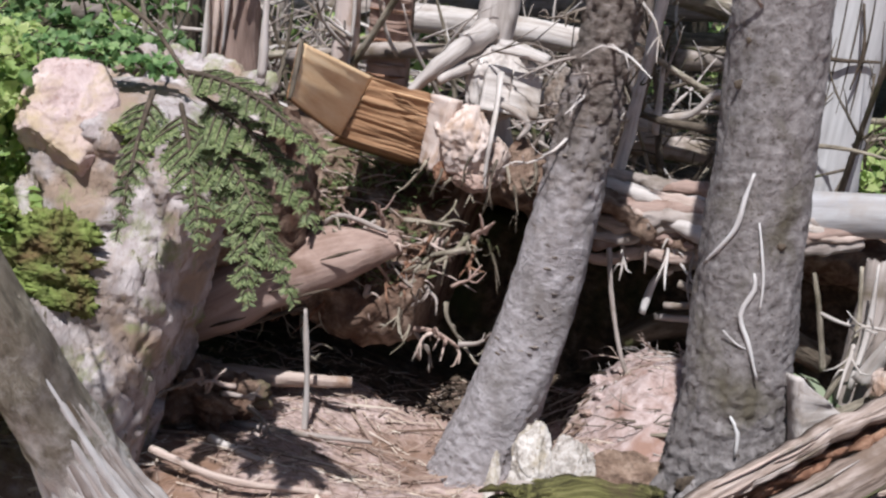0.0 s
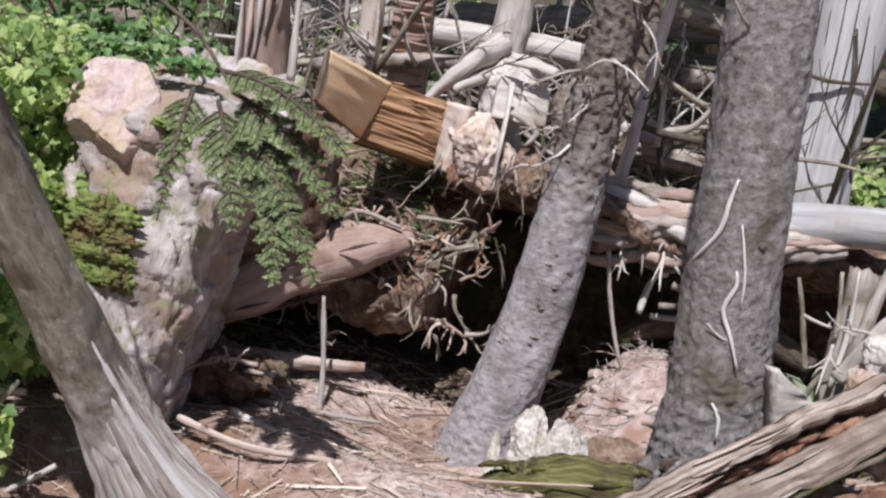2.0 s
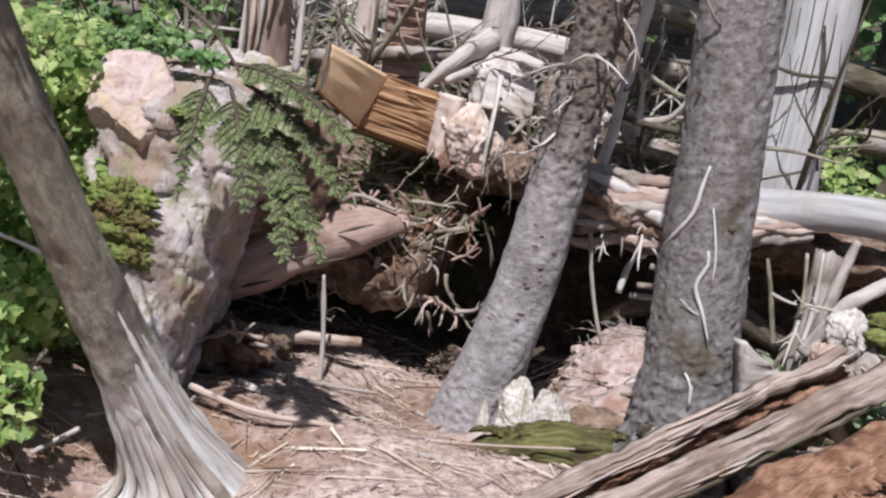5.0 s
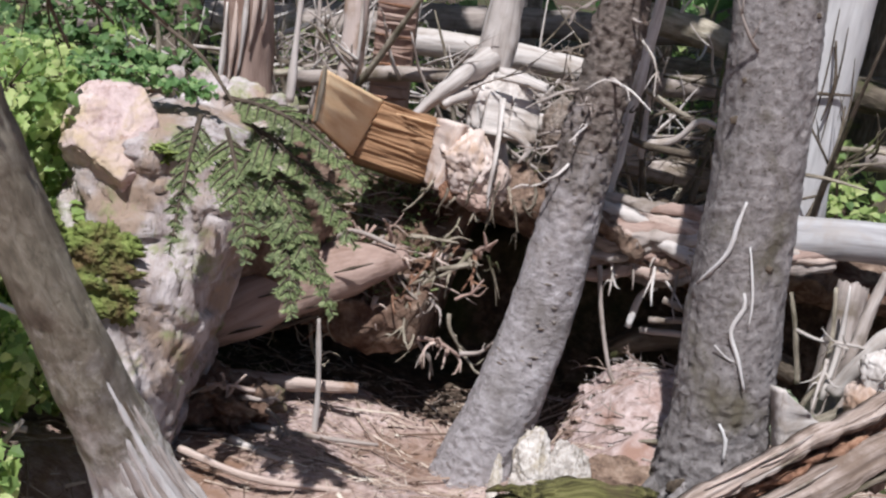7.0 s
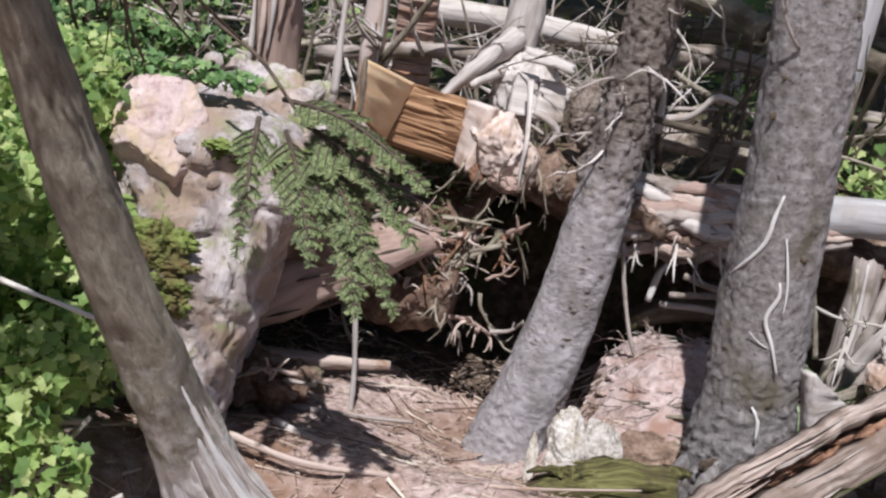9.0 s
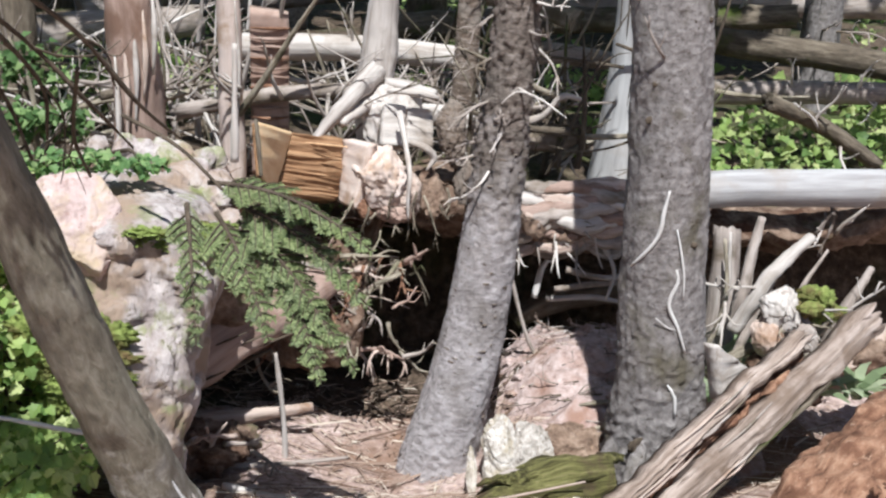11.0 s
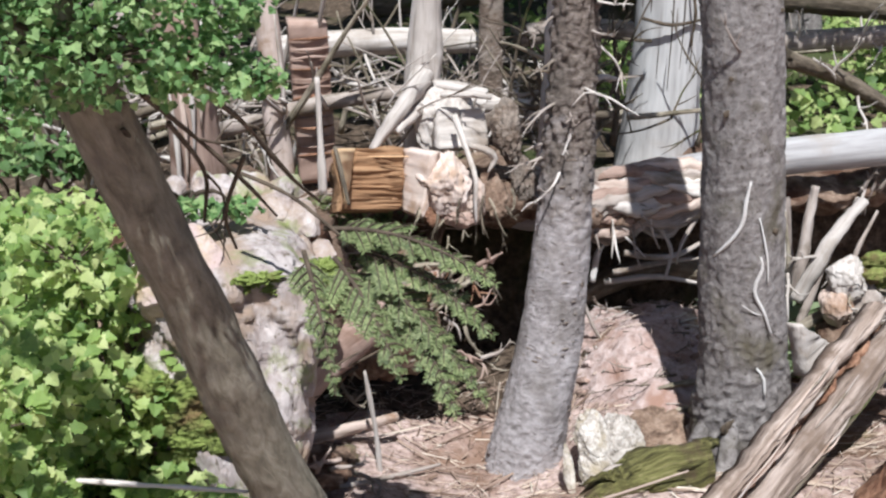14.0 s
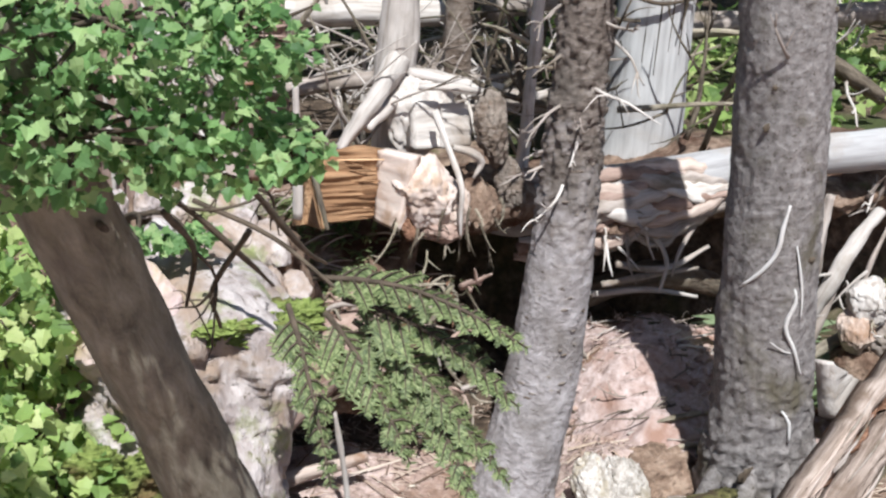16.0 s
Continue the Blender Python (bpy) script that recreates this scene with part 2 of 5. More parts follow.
M_TWIG = surface("dark_twig_bark", [(0.3, (0.03, 0.022, 0.015)), (0.7, (0.12, 0.09, 0.065))], scale=(1, 1, 0.4), size=60, relief=0.4, depth=0.003)
M_LEAF = leafy("bright_maple_leaves", [(0.0, (0.13, 0.21, 0.07)), (0.5, (0.34, 0.45, 0.15)), (1.0, (0.62, 0.66, 0.32))], 0.55)
# copy of the bright maple leaves with shade painted into the green
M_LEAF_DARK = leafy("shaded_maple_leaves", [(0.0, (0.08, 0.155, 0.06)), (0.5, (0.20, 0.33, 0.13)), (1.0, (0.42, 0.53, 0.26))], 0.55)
# darkest maple green, with the shade behind the boulder put into the colour
M_LEAF_SHADE = leafy("shaded_boulder_leaves", [(0.0, (0.05, 0.095, 0.035)), (0.5, (0.12, 0.20, 0.075)), (1.0, (0.27, 0.36, 0.16))], 0.45)
M_NEEDLE = leafy("hemlock_needles", [(0.0, (0.10, 0.128, 0.06)), (0.5, (0.20, 0.24, 0.11)), (1.0, (0.36, 0.395, 0.20))], 0.45)
M_HERB = leafy("cool_green_blades", [(0.0, (0.13, 0.17, 0.09)), (0.5, (0.25, 0.31, 0.18)), (1.0, (0.43, 0.48, 0.34))], 0.45)
M_LITTER = leafy("dry_needles_and_twigs", [(0.0, (0.10, 0.06, 0.045)), (0.45, (0.30, 0.21, 0.175)), (0.85, (0.48, 0.38, 0.33)), (1.0, (0.62, 0.54, 0.49))], 0.05, 0.9)


# ---- building helpers ----
def spline(points, step):
    """Points along a smooth curve through the given ones."""
    p = [Vector(q) for q in points]
    if len(p) == 2:
        n = max(2, int((p[1] - p[0]).length / step))
        return [p[0].lerp(p[1], k / n) for k in range(n + 1)], [k / n for k in range(n + 1)]
    ext = [p[0] * 2 - p[1]] + p + [p[-1] * 2 - p[-2]]
    out, par = [], []
    for i in range(len(p) - 1):
        a, b, c, d = ext[i:i + 4]
        n = max(2, int((c - b).length / step))
        for k in range(n):
            t = k / n
            out.append(0.5 * ((2 * b) + (c - a) * t + (2 * a - 5 * b + 4 * c - d) * t * t + (3 * b - a - 3 * c + d) * t ** 3))
            par.append((i + t) / (len(p) - 1))
    out.append(p[-1])
    par.append(1.0)
    return out, par


def tube(points, radii, seg=14, step=0.05, rough=0.08, freq=6.0, seed=0.0, flat=1.0, jag=0.0):
    """A tapered, uneven limb through points. Returns vertices, faces and grain coordinates."""
    path, par = spline(points, step)
    rr = np.interp(par, np.linspace(0, 1, len(radii)), radii)
    V, F, G = [], [], []
    tan = (path[1] - path[0]).normalized()
    side = tan.orthogonal().normalized()
    run = 0.0
    for k, c in enumerate(path):
        t2 = (path[min(k + 1, len(path) - 1)] - path[max(k - 1, 0)]).normalized()
        side = (side - t2 * side.dot(t2)).normalized()
        up = t2.cross(side)
        if k:
            run += (c - path[k - 1]).length
        for j in range(seg):
            a = 2 * math.pi * j / seg
            d = side * math.cos(a) + up * math.sin(a) * flat
            q = d * rr[k]
            w = noise.noise(Vector((q.x * freq + seed, q.y * freq, q.z * freq + run * freq * 0.35)) + Vector((seed * 3.1, 0, 0)))
            w += 0.5 * noise.noise(Vector((q.x * freq * 3 + seed, q.y * freq * 3, run * freq * 1.2)))
            e = 0.0
            if jag and k in (0, len(path) - 1):
                e = jag * (noise.noise(Vector((j * 1.7, seed, k))) + 0.2) * (1 if k else -1)
            V.append(c + q * (1 + rough * w) + t2 * e)
            G.append((math.cos(a) * rr[k] + seed, math.sin(a) * rr[k] + seed * 0.7, run + seed))
    n = len(path)
    for k in range(n - 1):
        for j in range(seg):
            i, m = k * seg + j, k * seg + (j + 1) % seg
            F.append((i, m, m + seg, i + seg))
    for k, rev in ((0, True), (n - 1, False)):
        V.append(path[k] + (path[min(k + 1, n - 1)] - path[max(k - 1, 0)]).normalized() * (-0.3 * rr[k] if rev else 0.3 * rr[k]) * (0.3 if not jag else 0))
        G.append((seed, seed, run * k / (n - 1)))
        m = len(V) - 1
        for j in range(seg):
            a, b = k * seg + j, k * seg + (j + 1) % seg
            F.append((b, a, m) if rev else (a, b, m))
    return V, F, G


def join(pieces):
    V, F, G = [], [], []
    for v, f, g in pieces:
        o = len(V)
        V += list(v)
        G += list(g or v)
        F += [tuple(i + o for i in q) for q in f]
    return V, F, G


def blob(center, size, sub=4, rough=0.25, freq=1.6, seed=0.0, ridge=0.0, turn=0.0):
    """A rounded uneven lump."""
    bm = bmesh.new()
    bmesh.ops.create_icosphere(bm, subdivisions=sub, radius=1.0)
    V, F, G = [], [], []
    ct, st = math.cos(turn), math.sin(turn)
    for v in bm.verts:
        p = v.co
        w = noise.noise(p * freq + Vector((seed, seed * 2, 0))) + 0.5 * noise.noise(p * freq * 2.6 + Vector((seed, 0, 5)))
        w += 0.25 * noise.noise(p * freq * 6 + Vector((seed, 3, 5)))
        if ridge:
            w += ridge * abs(noise.noise(p * freq * 1.3 + Vector((9, seed, 0))))
        q = p * (1 + rough * w)
        x, y, z = q.x * size[0], q.y * size[1], q.z * size[2]
        V.append(Vector(center) + Vector((x * ct - y * st, x * st + y * ct, z)))
        G.append(tuple(V[-1]))
    F = [tuple(v.index for v in f.verts) for f in bm.faces]
    bm.free()
    return V, F, G


def smooth(a, b, x):
    t = min(max((x - a) / (b - a), 0.0), 1.0)
    return t * t * (3 - 2 * t)


def crag(center, size, sub=5, cuts=14, seed=0, taper=0.0, rough=0.06):
    """A broken stone: a lump cut flat by many planes, narrower at its foot."""
    g = random.Random(seed)
    planes = []
    for _ in range(cuts):
        n = Vector((g.gauss(0, 1), g.gauss(0, 1), g.gauss(0, 0.8))).normalized()
        planes.append((n, g.uniform(0.62, 0.92)))
    bm = bmesh.new()
    bmesh.ops.create_icosphere(bm, subdivisions=sub, radius=1.0)
    V = []
    for v in bm.verts:
        p = v.co.copy()
        p *= 1 + 0.10 * noise.noise(p * 1.7 + Vector((seed, 0, 3)))
        for n, d in planes:
            over = p.dot(n) - d
            if over > 0:
                p -= n * over * 0.92
        w = noise.noise(p * 4 + Vector((seed, 1, 0))) + 0.6 * noise.noise(p * 9 + Vector((0, seed, 0))) + 0.4 * noise.noise(p * 21 + Vector((0, 0, seed)))
        w -= 1.2 * smooth(0.10, 0.0, abs(noise.noise(p * 2.3 + Vector((seed, 5, 5)))))
        p *= 1 + rough * w
        k = 1 - taper * (1 - p.z) * 0.5
        V.append(Vector(center) + Vector((p.x * size[0] * k, p.y * size[1] - 0.30 * taper * (1 - p.z), p.z * size[2])))
    F = [tuple(v.index for v in f.verts) for f in bm.faces]
    bm.free()
    return V, F, [tuple(v) for v in V]


ORIGIN = {}


def make(name, geo, material, at=(0, 0, 0), smooth=True):
    V, F, G = geo
    me = bpy.data.meshes.new(name)
    o = Vector(at)
    me.from_pydata([tuple(Vector(v) - o) for v in V], [], F)
    if G:
        a = me.attributes.new("grain", "FLOAT_VECTOR", "POINT")
        a.data.foreach_set("vector", np.array([tuple(g) for g in G], dtype=np.float32).ravel())
    if smooth:
        me.polygons.foreach_set("use_smooth", [True] * len(me.polygons))
    me.materials.append(material)
    me.update()
    return new(name, me)


def thing(name, at, label, category, group="", kind=""):
    ob = new(name)
    ob.empty_display_size = 0.05
    ob.location = at
    ORIGIN[ob] = Vector(at)
    return tagged(ob, label, category, group, kind)


def part(name, geo, material, parent, label="", smooth=True, kind=""):
    ob = make(name, geo, material, ORIGIN[parent], smooth)
    ob.parent = parent
    ORIGIN[ob] = ORIGIN[parent]
    return tagged(ob, label, kind=kind)


def whole(name, geo, material, label, category, group="", kind="", at=None, smooth=True):
    o = Vector(at) if at else Vector((0, 0, 0))
    ob = make(name, geo, material, o, smooth)
    ob.location = o
    ORIGIN[ob] = o
    return tagged(ob, label, category, group, kind)


rng = random.Random(7)


# ---- ground ----
def ground_z(x, y):
    z = 0.30 - 0.13 * smooth(3.9, 4.35, y) * (0.35 + 0.65 * smooth(-0.3, 0.25, x)) + 0.62 * smooth(5.5, 5.9, y) + 0.02 * max(y - 6.5, 0)
    z += 0.16 * max(3.0 - y, 0.0)
    if y < 5.3:
        z += 0.30 * math.exp(-((x - 1.0) / 0.30) ** 2 - ((y - 4.95) / 0.30) ** 2)
        z += 0.17 * math.exp(-((x - 0.74) / 0.20) ** 2 - ((y - 4.50) / 0.20) ** 2)
    z -= 0.24 * math.exp(-((x + 0.52) / 0.38) ** 2 - ((y - 3.42) / 0.36) ** 2)
    r = math.hypot(x, y - 4)
    if r < 14:
        z += 0.05 * noise.noise(Vector((x * 1.4, y * 1.4, 0))) + 0.022 * noise.noise(Vector((x * 5, y * 5, 2)))
        if r < 5:
            z += 0.010 * noise.noise(Vector((x * 17, y * 17, 4)))
    return z


def axis(dense0, dense1, step, far):
    a = list(np.arange(dense0, dense1, step))
    g, s = [], step
    while s < far:
        s *= 1.35
        g.append(s)
    up = [dense1 + v for v in np.cumsum(g)]
    dn = [dense0 - v for v in np.cumsum(g)][::-1]
    return dn + a + up


gx, gy = axis(-2.6, 3.6, 0.04, 120), axis(2.0, 6.6, 0.04, 120)
gv = [(x, y, ground_z(x, y)) for y in gy for x in gx]
gf = [(j * len(gx) + i, j * len(gx) + i + 1, (j + 1) * len(gx) + i + 1, (j + 1) * len(gx) + i)
      for j in range(len(gy) - 1) for i in range(len(gx) - 1)]
ground = whole("ground", (gv, gf, None), M_SOIL, "pinkish brown forest floor covered in needles and twigs", "ground", kind="structure")


# under the bank and behind it, shade is put into the soil colour
ground.data.materials.append(M_SOIL_SHADED)
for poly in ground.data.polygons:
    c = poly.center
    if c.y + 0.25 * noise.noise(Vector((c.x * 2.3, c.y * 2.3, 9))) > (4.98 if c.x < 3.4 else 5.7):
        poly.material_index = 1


# ---- earth bank with the dark hollows under it ----
def bank():
    lip = [(5.65, 0.18), (5.50, 0.36), (5.25, 0.43), (5.00, 0.46), (4.84, 0.49), (4.76, 0.56), (4.78, 0.66), (4.88, 0.73), (5.00, 0.80), (5.10, 0.93), (5.22, 1.04), (5.9, 1.02), (6.4, 0.80)]
    cave = [(6.25, 0.10), (6.35, 0.30), (6.38, 0.48), (6.30, 0.62), (6.10, 0.74), (5.75, 0.82), (5.40, 0.88), (5.12, 0.98), (5.05, 1.02), (5.06, 1.06), (5.25, 1.10), (5.9, 1.02), (6.4, 0.80)]
    V, F = [], []
    xs = np.concatenate([np.arange(-1.3, 1.5, 0.016), np.arange(1.5, 3.4, 0.04)])
    per = 9
    n = (len(lip) - 1) * per + 1
    for x in xs:
        w = smooth(0.10, 0.24, x)
        for k in range(n):
            i, t = min(k // per, len(lip) - 2), 0
            t = k / per - i
            a = Vector((0, *lip[i])).lerp(Vector((0, *lip[i + 1])), t)
            b = Vector((0, *cave[i])).lerp(Vector((0, *cave[i + 1])), t)
            p = a.lerp(b, w)
            p.x = x
            back = 0.12 * smooth(0.7, 1.4, x)
            p.y += back + 0.10 * noise.noise(Vector((x * 2.2, 3, k * 0.027))) + 0.10 * smooth(-0.35, -0.7, x)
            p.z += (0.07 * noise.noise(Vector((x * 2.6, 7, k * 0.04))) - 0.13 * smooth(0.6, 1.0, x)) * smooth(0.25, 0.5, p.z)
            q = p * 7
            p.y += 0.045 * noise.noise(q) + 0.03 * noise.noise(q * 2.7) + 0.012 * noise.noise(q * 6.3)
            p.z += 0.04 * noise.noise(q + Vector((11, 0, 0))) + 0.022 * noise.noise(q * 3.1) + 0.010 * noise.noise(q * 6.7)
            V.append(p)
    for i in range(len(xs) - 1):
        for k in range(n - 1):
            a = i * n + k
            F.append((a, a + n, a + n + 1, a + 1))
    return V, F, None


whole("bank", bank(), M_EARTH, "undercut brown earth bank with dark hollows and hanging roots", "earth bank", kind="structure")


# ---- standing trees ----
def scaly(geo, centre, bands, fine=(46, 46, 30)):
    """Lifts ragged bark plates out of a trunk's skin; bands gives their height at each level z."""
    V, F, G = geo
    out = []
    for v in V:
        h = float(np.interp(v.z, [b[0] for b in bands], [b[1] for b in bands]))
        if h > 0:
            q = Vector((v.x * fine[0], v.y * fine[1], v.z * fine[2]))
            q += 0.6 * noise.noise_vector(q * 0.7)
            dist, pts = noise.voronoi(q)
            lift = noise.cell(pts[0] * 5.3) * smooth(0.0, 0.18, dist[1] - dist[0]) - 0.35 * smooth(0.12, 0.0, dist[1] - dist[0])
            c = Vector([float(np.interp(v.z, [p[2] for p in centre], [p[k] for p in centre])) for k in (0, 1)] + [v.z])
            v = v + (v - c).normalized() * h * lift
        out.append(v)
    return out, F, G


def dead_twig(start, direction, length, r, seed, forks=2, crook=0.28):
    """A crooked dead twig with side forks."""
    g = random.Random(seed)
    d = Vector(direction).normalized()
    pts = [Vector(start)]
    for k in range(4):
        d = (d + Vector((g.uniform(-1, 1), g.uniform(-1, 1), g.uniform(-0.9, 0.9))) * crook).normalized()
        pts.append(pts[-1] + d * length / 4)
    out = [tube(pts, [r, r * 0.85, r * 0.7, r * 0.5, r * 0.25], 7, 0.05, 0.12, 20, seed * 0.37)]
    for k in range(forks):
        i = g.choice((1, 2, 3))
        e = (d + Vector((g.uniform(-1, 1), g.uniform(-1, 1), g.uniform(-0.6, 1))) * 0.9).normalized()
        p = pts[i]
        m = length * g.uniform(0.2, 0.5)
        out.append(tube([p, p + e * m * 0.5 + Vector((0, 0, g.uniform(-0.03, 0.03))), p + e * m], [r * 0.6, r * 0.45, r * 0.15], 5, 0.05, 0.1, 20, seed + k))
    return join(out)


tree = thing("spruce_tree", (0.43, 4.54, 0.30), "bent young spruce with pale smooth lower trunk and shaggy bark above", "tree", "standing spruce trees")
T1 = [(0.30, 4.535, -0.20), (0.36, 4.561, 0.0), (0.45, 4.591, 0.36), (0.520, 4.612, 0.68), (0.564, 4.628, 1.00), (0.598, 4.648, 1.35), (0.630, 4.671, 1.80), (0.663, 4.694, 2.30),
      (0.70, 4.70, 4.0), (0.72, 4.70, 8.0)]
R1 = [0.19, 0.153, 0.133, 0.117, 0.103, 0.092, 0.085, 0.080, 0.075, 0.05]
part("trunk", scaly(tube(T1, R1, 84, 0.008, 0.08, 10, 1.3), T1, [(0.0, 0.009), (0.30, 0.006), (0.5, 0.0015), (1.0, 0.002), (1.25, 0.010), (2.4, 0.012), (2.6, 0.0)]), M_BARK_BENT, tree, "pale smooth bark below, shaggy brown bark above")


def on_bent(z, a, out=0.0):
    """A point on the bent trunk's skin at height z, at angle a."""
    c = [float(np.interp(z, [q[2] for q in T1], [q[k] for q in T1])) for k in (0, 1)]
    r = float(np.interp(z, [q[2] for q in T1], R1)) + out
    return Vector((c[0] + r * math.cos(a), c[1] + r * math.sin(a), z))


for k in range(16):
    z = 1.30 + 0.05 * k
    a = rng.uniform(-3.4, 0.2)
    part("dead_branch", dead_twig(on_bent(z, a, -0.01), (math.cos(a), math.sin(a), rng.uniform(-0.6, 0.3)), rng.uniform(0.10, 0.26), 0.006, 40 + k, 3), M_DEAD_GREY if k % 3 else M_DEAD, tree)
for k in range(60):
    z = rng.uniform(0.20, 1.40)
    a = rng.uniform(-2.9, -0.2)
    part("lenticel", blob(on_bent(z, a, -0.002), (0.006 + 0.010 * rng.random(), 0.003, 0.002 + 0.003 * rng.random()), 2, 0.5, 2.0, k, turn=a + 1.57), M_BARK_SHAGGY, tree, "dark bark mark")

tree = thing("spruce_tree", (1.12, 4.20, 0.30), "grey scaly spruce trunk with thin white roots climbing it", "tree", "standing spruce trees")
T2 = [(1.17, 4.28, 0.05), (1.158, 4.275, 0.30), (1.139, 4.269, 0.60), (1.112, 4.262, 1.05), (1.084, 4.253, 1.6), (1.039, 4.247, 2.2), (0.98, 4.23, 4.0), (0.96, 4.2, 8.0)]
R2 = [0.25, 0.195, 0.160, 0.145, 0.136, 0.128, 0.115, 0.07]
part("trunk", scaly(tube(T2, R2, 96, 0.008, 0.07, 12, 8.7), T2, [(0.2, 0.010), (0.75, 0.006), (1.0, 0.003), (2.2, 0.003), (2.4, 0.0)]), M_BARK, tree)


def on_trunk(x, z, out=0.009):
    """A point on the near face of the grey trunk."""
    c = Vector(T2[0])
    for a, b in zip(T2, T2[1:]):
        if a[2] <= z <= b[2]:
            c = Vector(a).lerp(Vector(b), (z - a[2]) / (b[2] - a[2]))
    r = float(np.interp(z, [q[2] for q in T2], R2))
    d = max(-r * 0.97, min(r * 0.97, x - c.x))
    return Vector((c.x + d, c.y - math.sqrt(r * r - d * d) - out, z))


for pts, r in (([(1.056, 1.345), (1.045, 1.275), (1.036, 1.19), (1.000, 1.115), (0.975, 1.060)], 0.010),
               ([(1.092, 1.215), (1.112, 1.14), (1.132, 1.05), (1.136, 0.97)], 0.006),
               ([(1.103, 1.075), (1.112, 1.03), (1.088, 0.955), (1.122, 0.875), (1.164, 0.775)], 0.010),
               ([(1.110, 0.660), (1.138, 0.615), (1.143, 0.545)], 0.010), ([(1.05, 0.90), (1.09, 0.87), (1.12, 0.86)], 0.004)):
    part("climbing_root", tube([on_trunk(x, z) for x, z in pts], [r * 0.4] + [r * 0.72] * (len(pts) - 2) + [r * 0.35], 8, 0.02, 0.3, 30, pts[0][0]), M_WHITE, tree, "thin white root")
for x, z, r in ((0.99, 1.69, 0.012), (1.105, 1.604, 0.017), (0.985, 1.57, 0.016), (1.162, 1.155, 0.012), (1.041, 1.51, 0.006), (1.15, 1.9, 0.010), (1.04, 0.42, 0.040), (1.10, 1.45, 0.006)):
    part("knot", blob(on_trunk(x, z, -0.003), (r * 1.1, 0.006, r * 0.8), 3, 0.5, 2.4, x * 9), M_TWIG, tree, "dark knot")
for k in range(5):
    a = -2.9 + k * 0.62
    p = Vector((1.16, 4.275, 0))
    e = Vector((math.cos(a), math.sin(a), 0))
    part("root", tube([p + e * 0.13 + Vector((0, 0, 0.56)), p + e * 0.185 + Vector((0, 0, 0.38)), p + e * 0.27 + Vector((0, 0, 0.24)), p + e * 0.46 + Vector((0, 0, 0.10))], [0.006, 0.03, 0.04, 0.02], 14, 0.02, 0.25, 10, k * 3.1), M_BARK, tree)
for k, (x, z, dx, dz) in enumerate(((0.93, 1.95, -1, 0.4), (1.2, 2.05, 0.9, 0.5), (1.0, 1.78, -0.6, 0.6))):
    part("dead_branch", dead_twig(on_trunk(x, z), (dx, -0.4, dz), 0.16, 0.006, 90 + k, 2), M_DEAD_GREY, tree)

tree = thing("leaning_tree", (-0.44, 3.58, 0.30), "leaning brown trunk with frayed grey flared base", "tree")
LT = [(-0.30, 3.80, -0.15), (-0.38, 3.665, 0.10), (-0.467, 3.499, 0.42), (-0.555, 3.311, 0.74), (-0.712, 3.074, 1.28), (-0.874, 2.850, 1.86), (-1.045, 2.65, 2.4), (-1.5, 2.4, 3.6)]
part("trunk", tube(LT, [0.20, 0.150, 0.111, 0.084, 0.070, 0.062, 0.055, 0.05], 30, 0.016, 0.18, 11, 2.2), M_BARK_LEAN, tree, "brown bark that frays into pale wood at the foot")
for k in range(46):
    a = -3.6 + k * 0.09
    e = Vector((math.cos(a), math.sin(a), 0))
    p = Vector(LT[3]).lerp(Vector(LT[4]), rng.uniform(-0.1, 0.25)) + e * 0.070
    q = Vector(LT[2]) + e * (0.112 + 0.012 * rng.random())
    s = Vector(LT[1]) + Vector((0, 0, 0.06)) + e * (0.19 + 0.05 * rng.random())
    u = Vector((-0.35, 3.69, 0.03)) + e * (0.36 + 0.12 * rng.random())
    w = 0.010 + 0.010 * rng.random()
    part("root_strand", tube([p, q, s, u], [0.004, w, w * 1.25, w], 8, 0.022, 0.4, 16, k * 1.3), (M_DEAD, M_WHITE, M_DEAD_GREY, M_DEAD, M_WHITE)[k % 5], tree, "frayed grey root")
for k in range(10):
    t = rng.uniform(0.25, 0.62)
    c = Vector(LT[3]).lerp(Vector(LT[5]), t * 1.2 - 0.2)
    a = rng.uniform(-2.6, -0.4)
    part("bark_plate", blob(c + Vector((math.cos(a), math.sin(a) * 0.9, 0)) * 0.066, (0.02, 0.008, 0.05), 2, 0.4, 1.8, k, turn=a + 1.57), M_BARK_BROWN, tree)

dead = thing("dead_tree", (1.74, 6.5, 0.9), "wide bleached barkless dead trunk standing behind a log", "tree")
part("trunk", tube([(1.56, 6.16, 0.45), (1.575, 6.14, 0.85), (1.585, 6.10, 1.25), (1.60, 6.06, 1.8), (1.61, 6.0, 2.6), (1.62, 5.9, 5.0)], [0.26, 0.21, 0.178, 0.168, 0.16, 0.13], 40, 0.03, 0.07, 6, 3.3), M_BLEACHED, dead)
for k in range(7):
    a = -2.9 + 0.33 * k
    x, y = 1.59 + 0.166 * math.cos(a), 6.08 + 0.166 * math.sin(a)
    part("crack", tube([(x, y - 0.03, 2.0 - 0.07 * (k % 3)), (x + 0.008, y - 0.012, 1.65), (x - 0.006, y + 0.008, 1.30 - 0.05 * (k % 2))], [0.002, 0.004, 0.002], 5, 0.05, 0.4, 20, k), M_TWIG, dead, "dark drying crack")
part("thin_branch", tube([(1.40, 5.95, 1.60), (1.52, 5.88, 1.57), (1.72, 5.92, 1.58)], [0.008, 0.010, 0.005], 7, 0.03, 0.2, 14, 1), M_TWIG, dead, "thin dark branch")
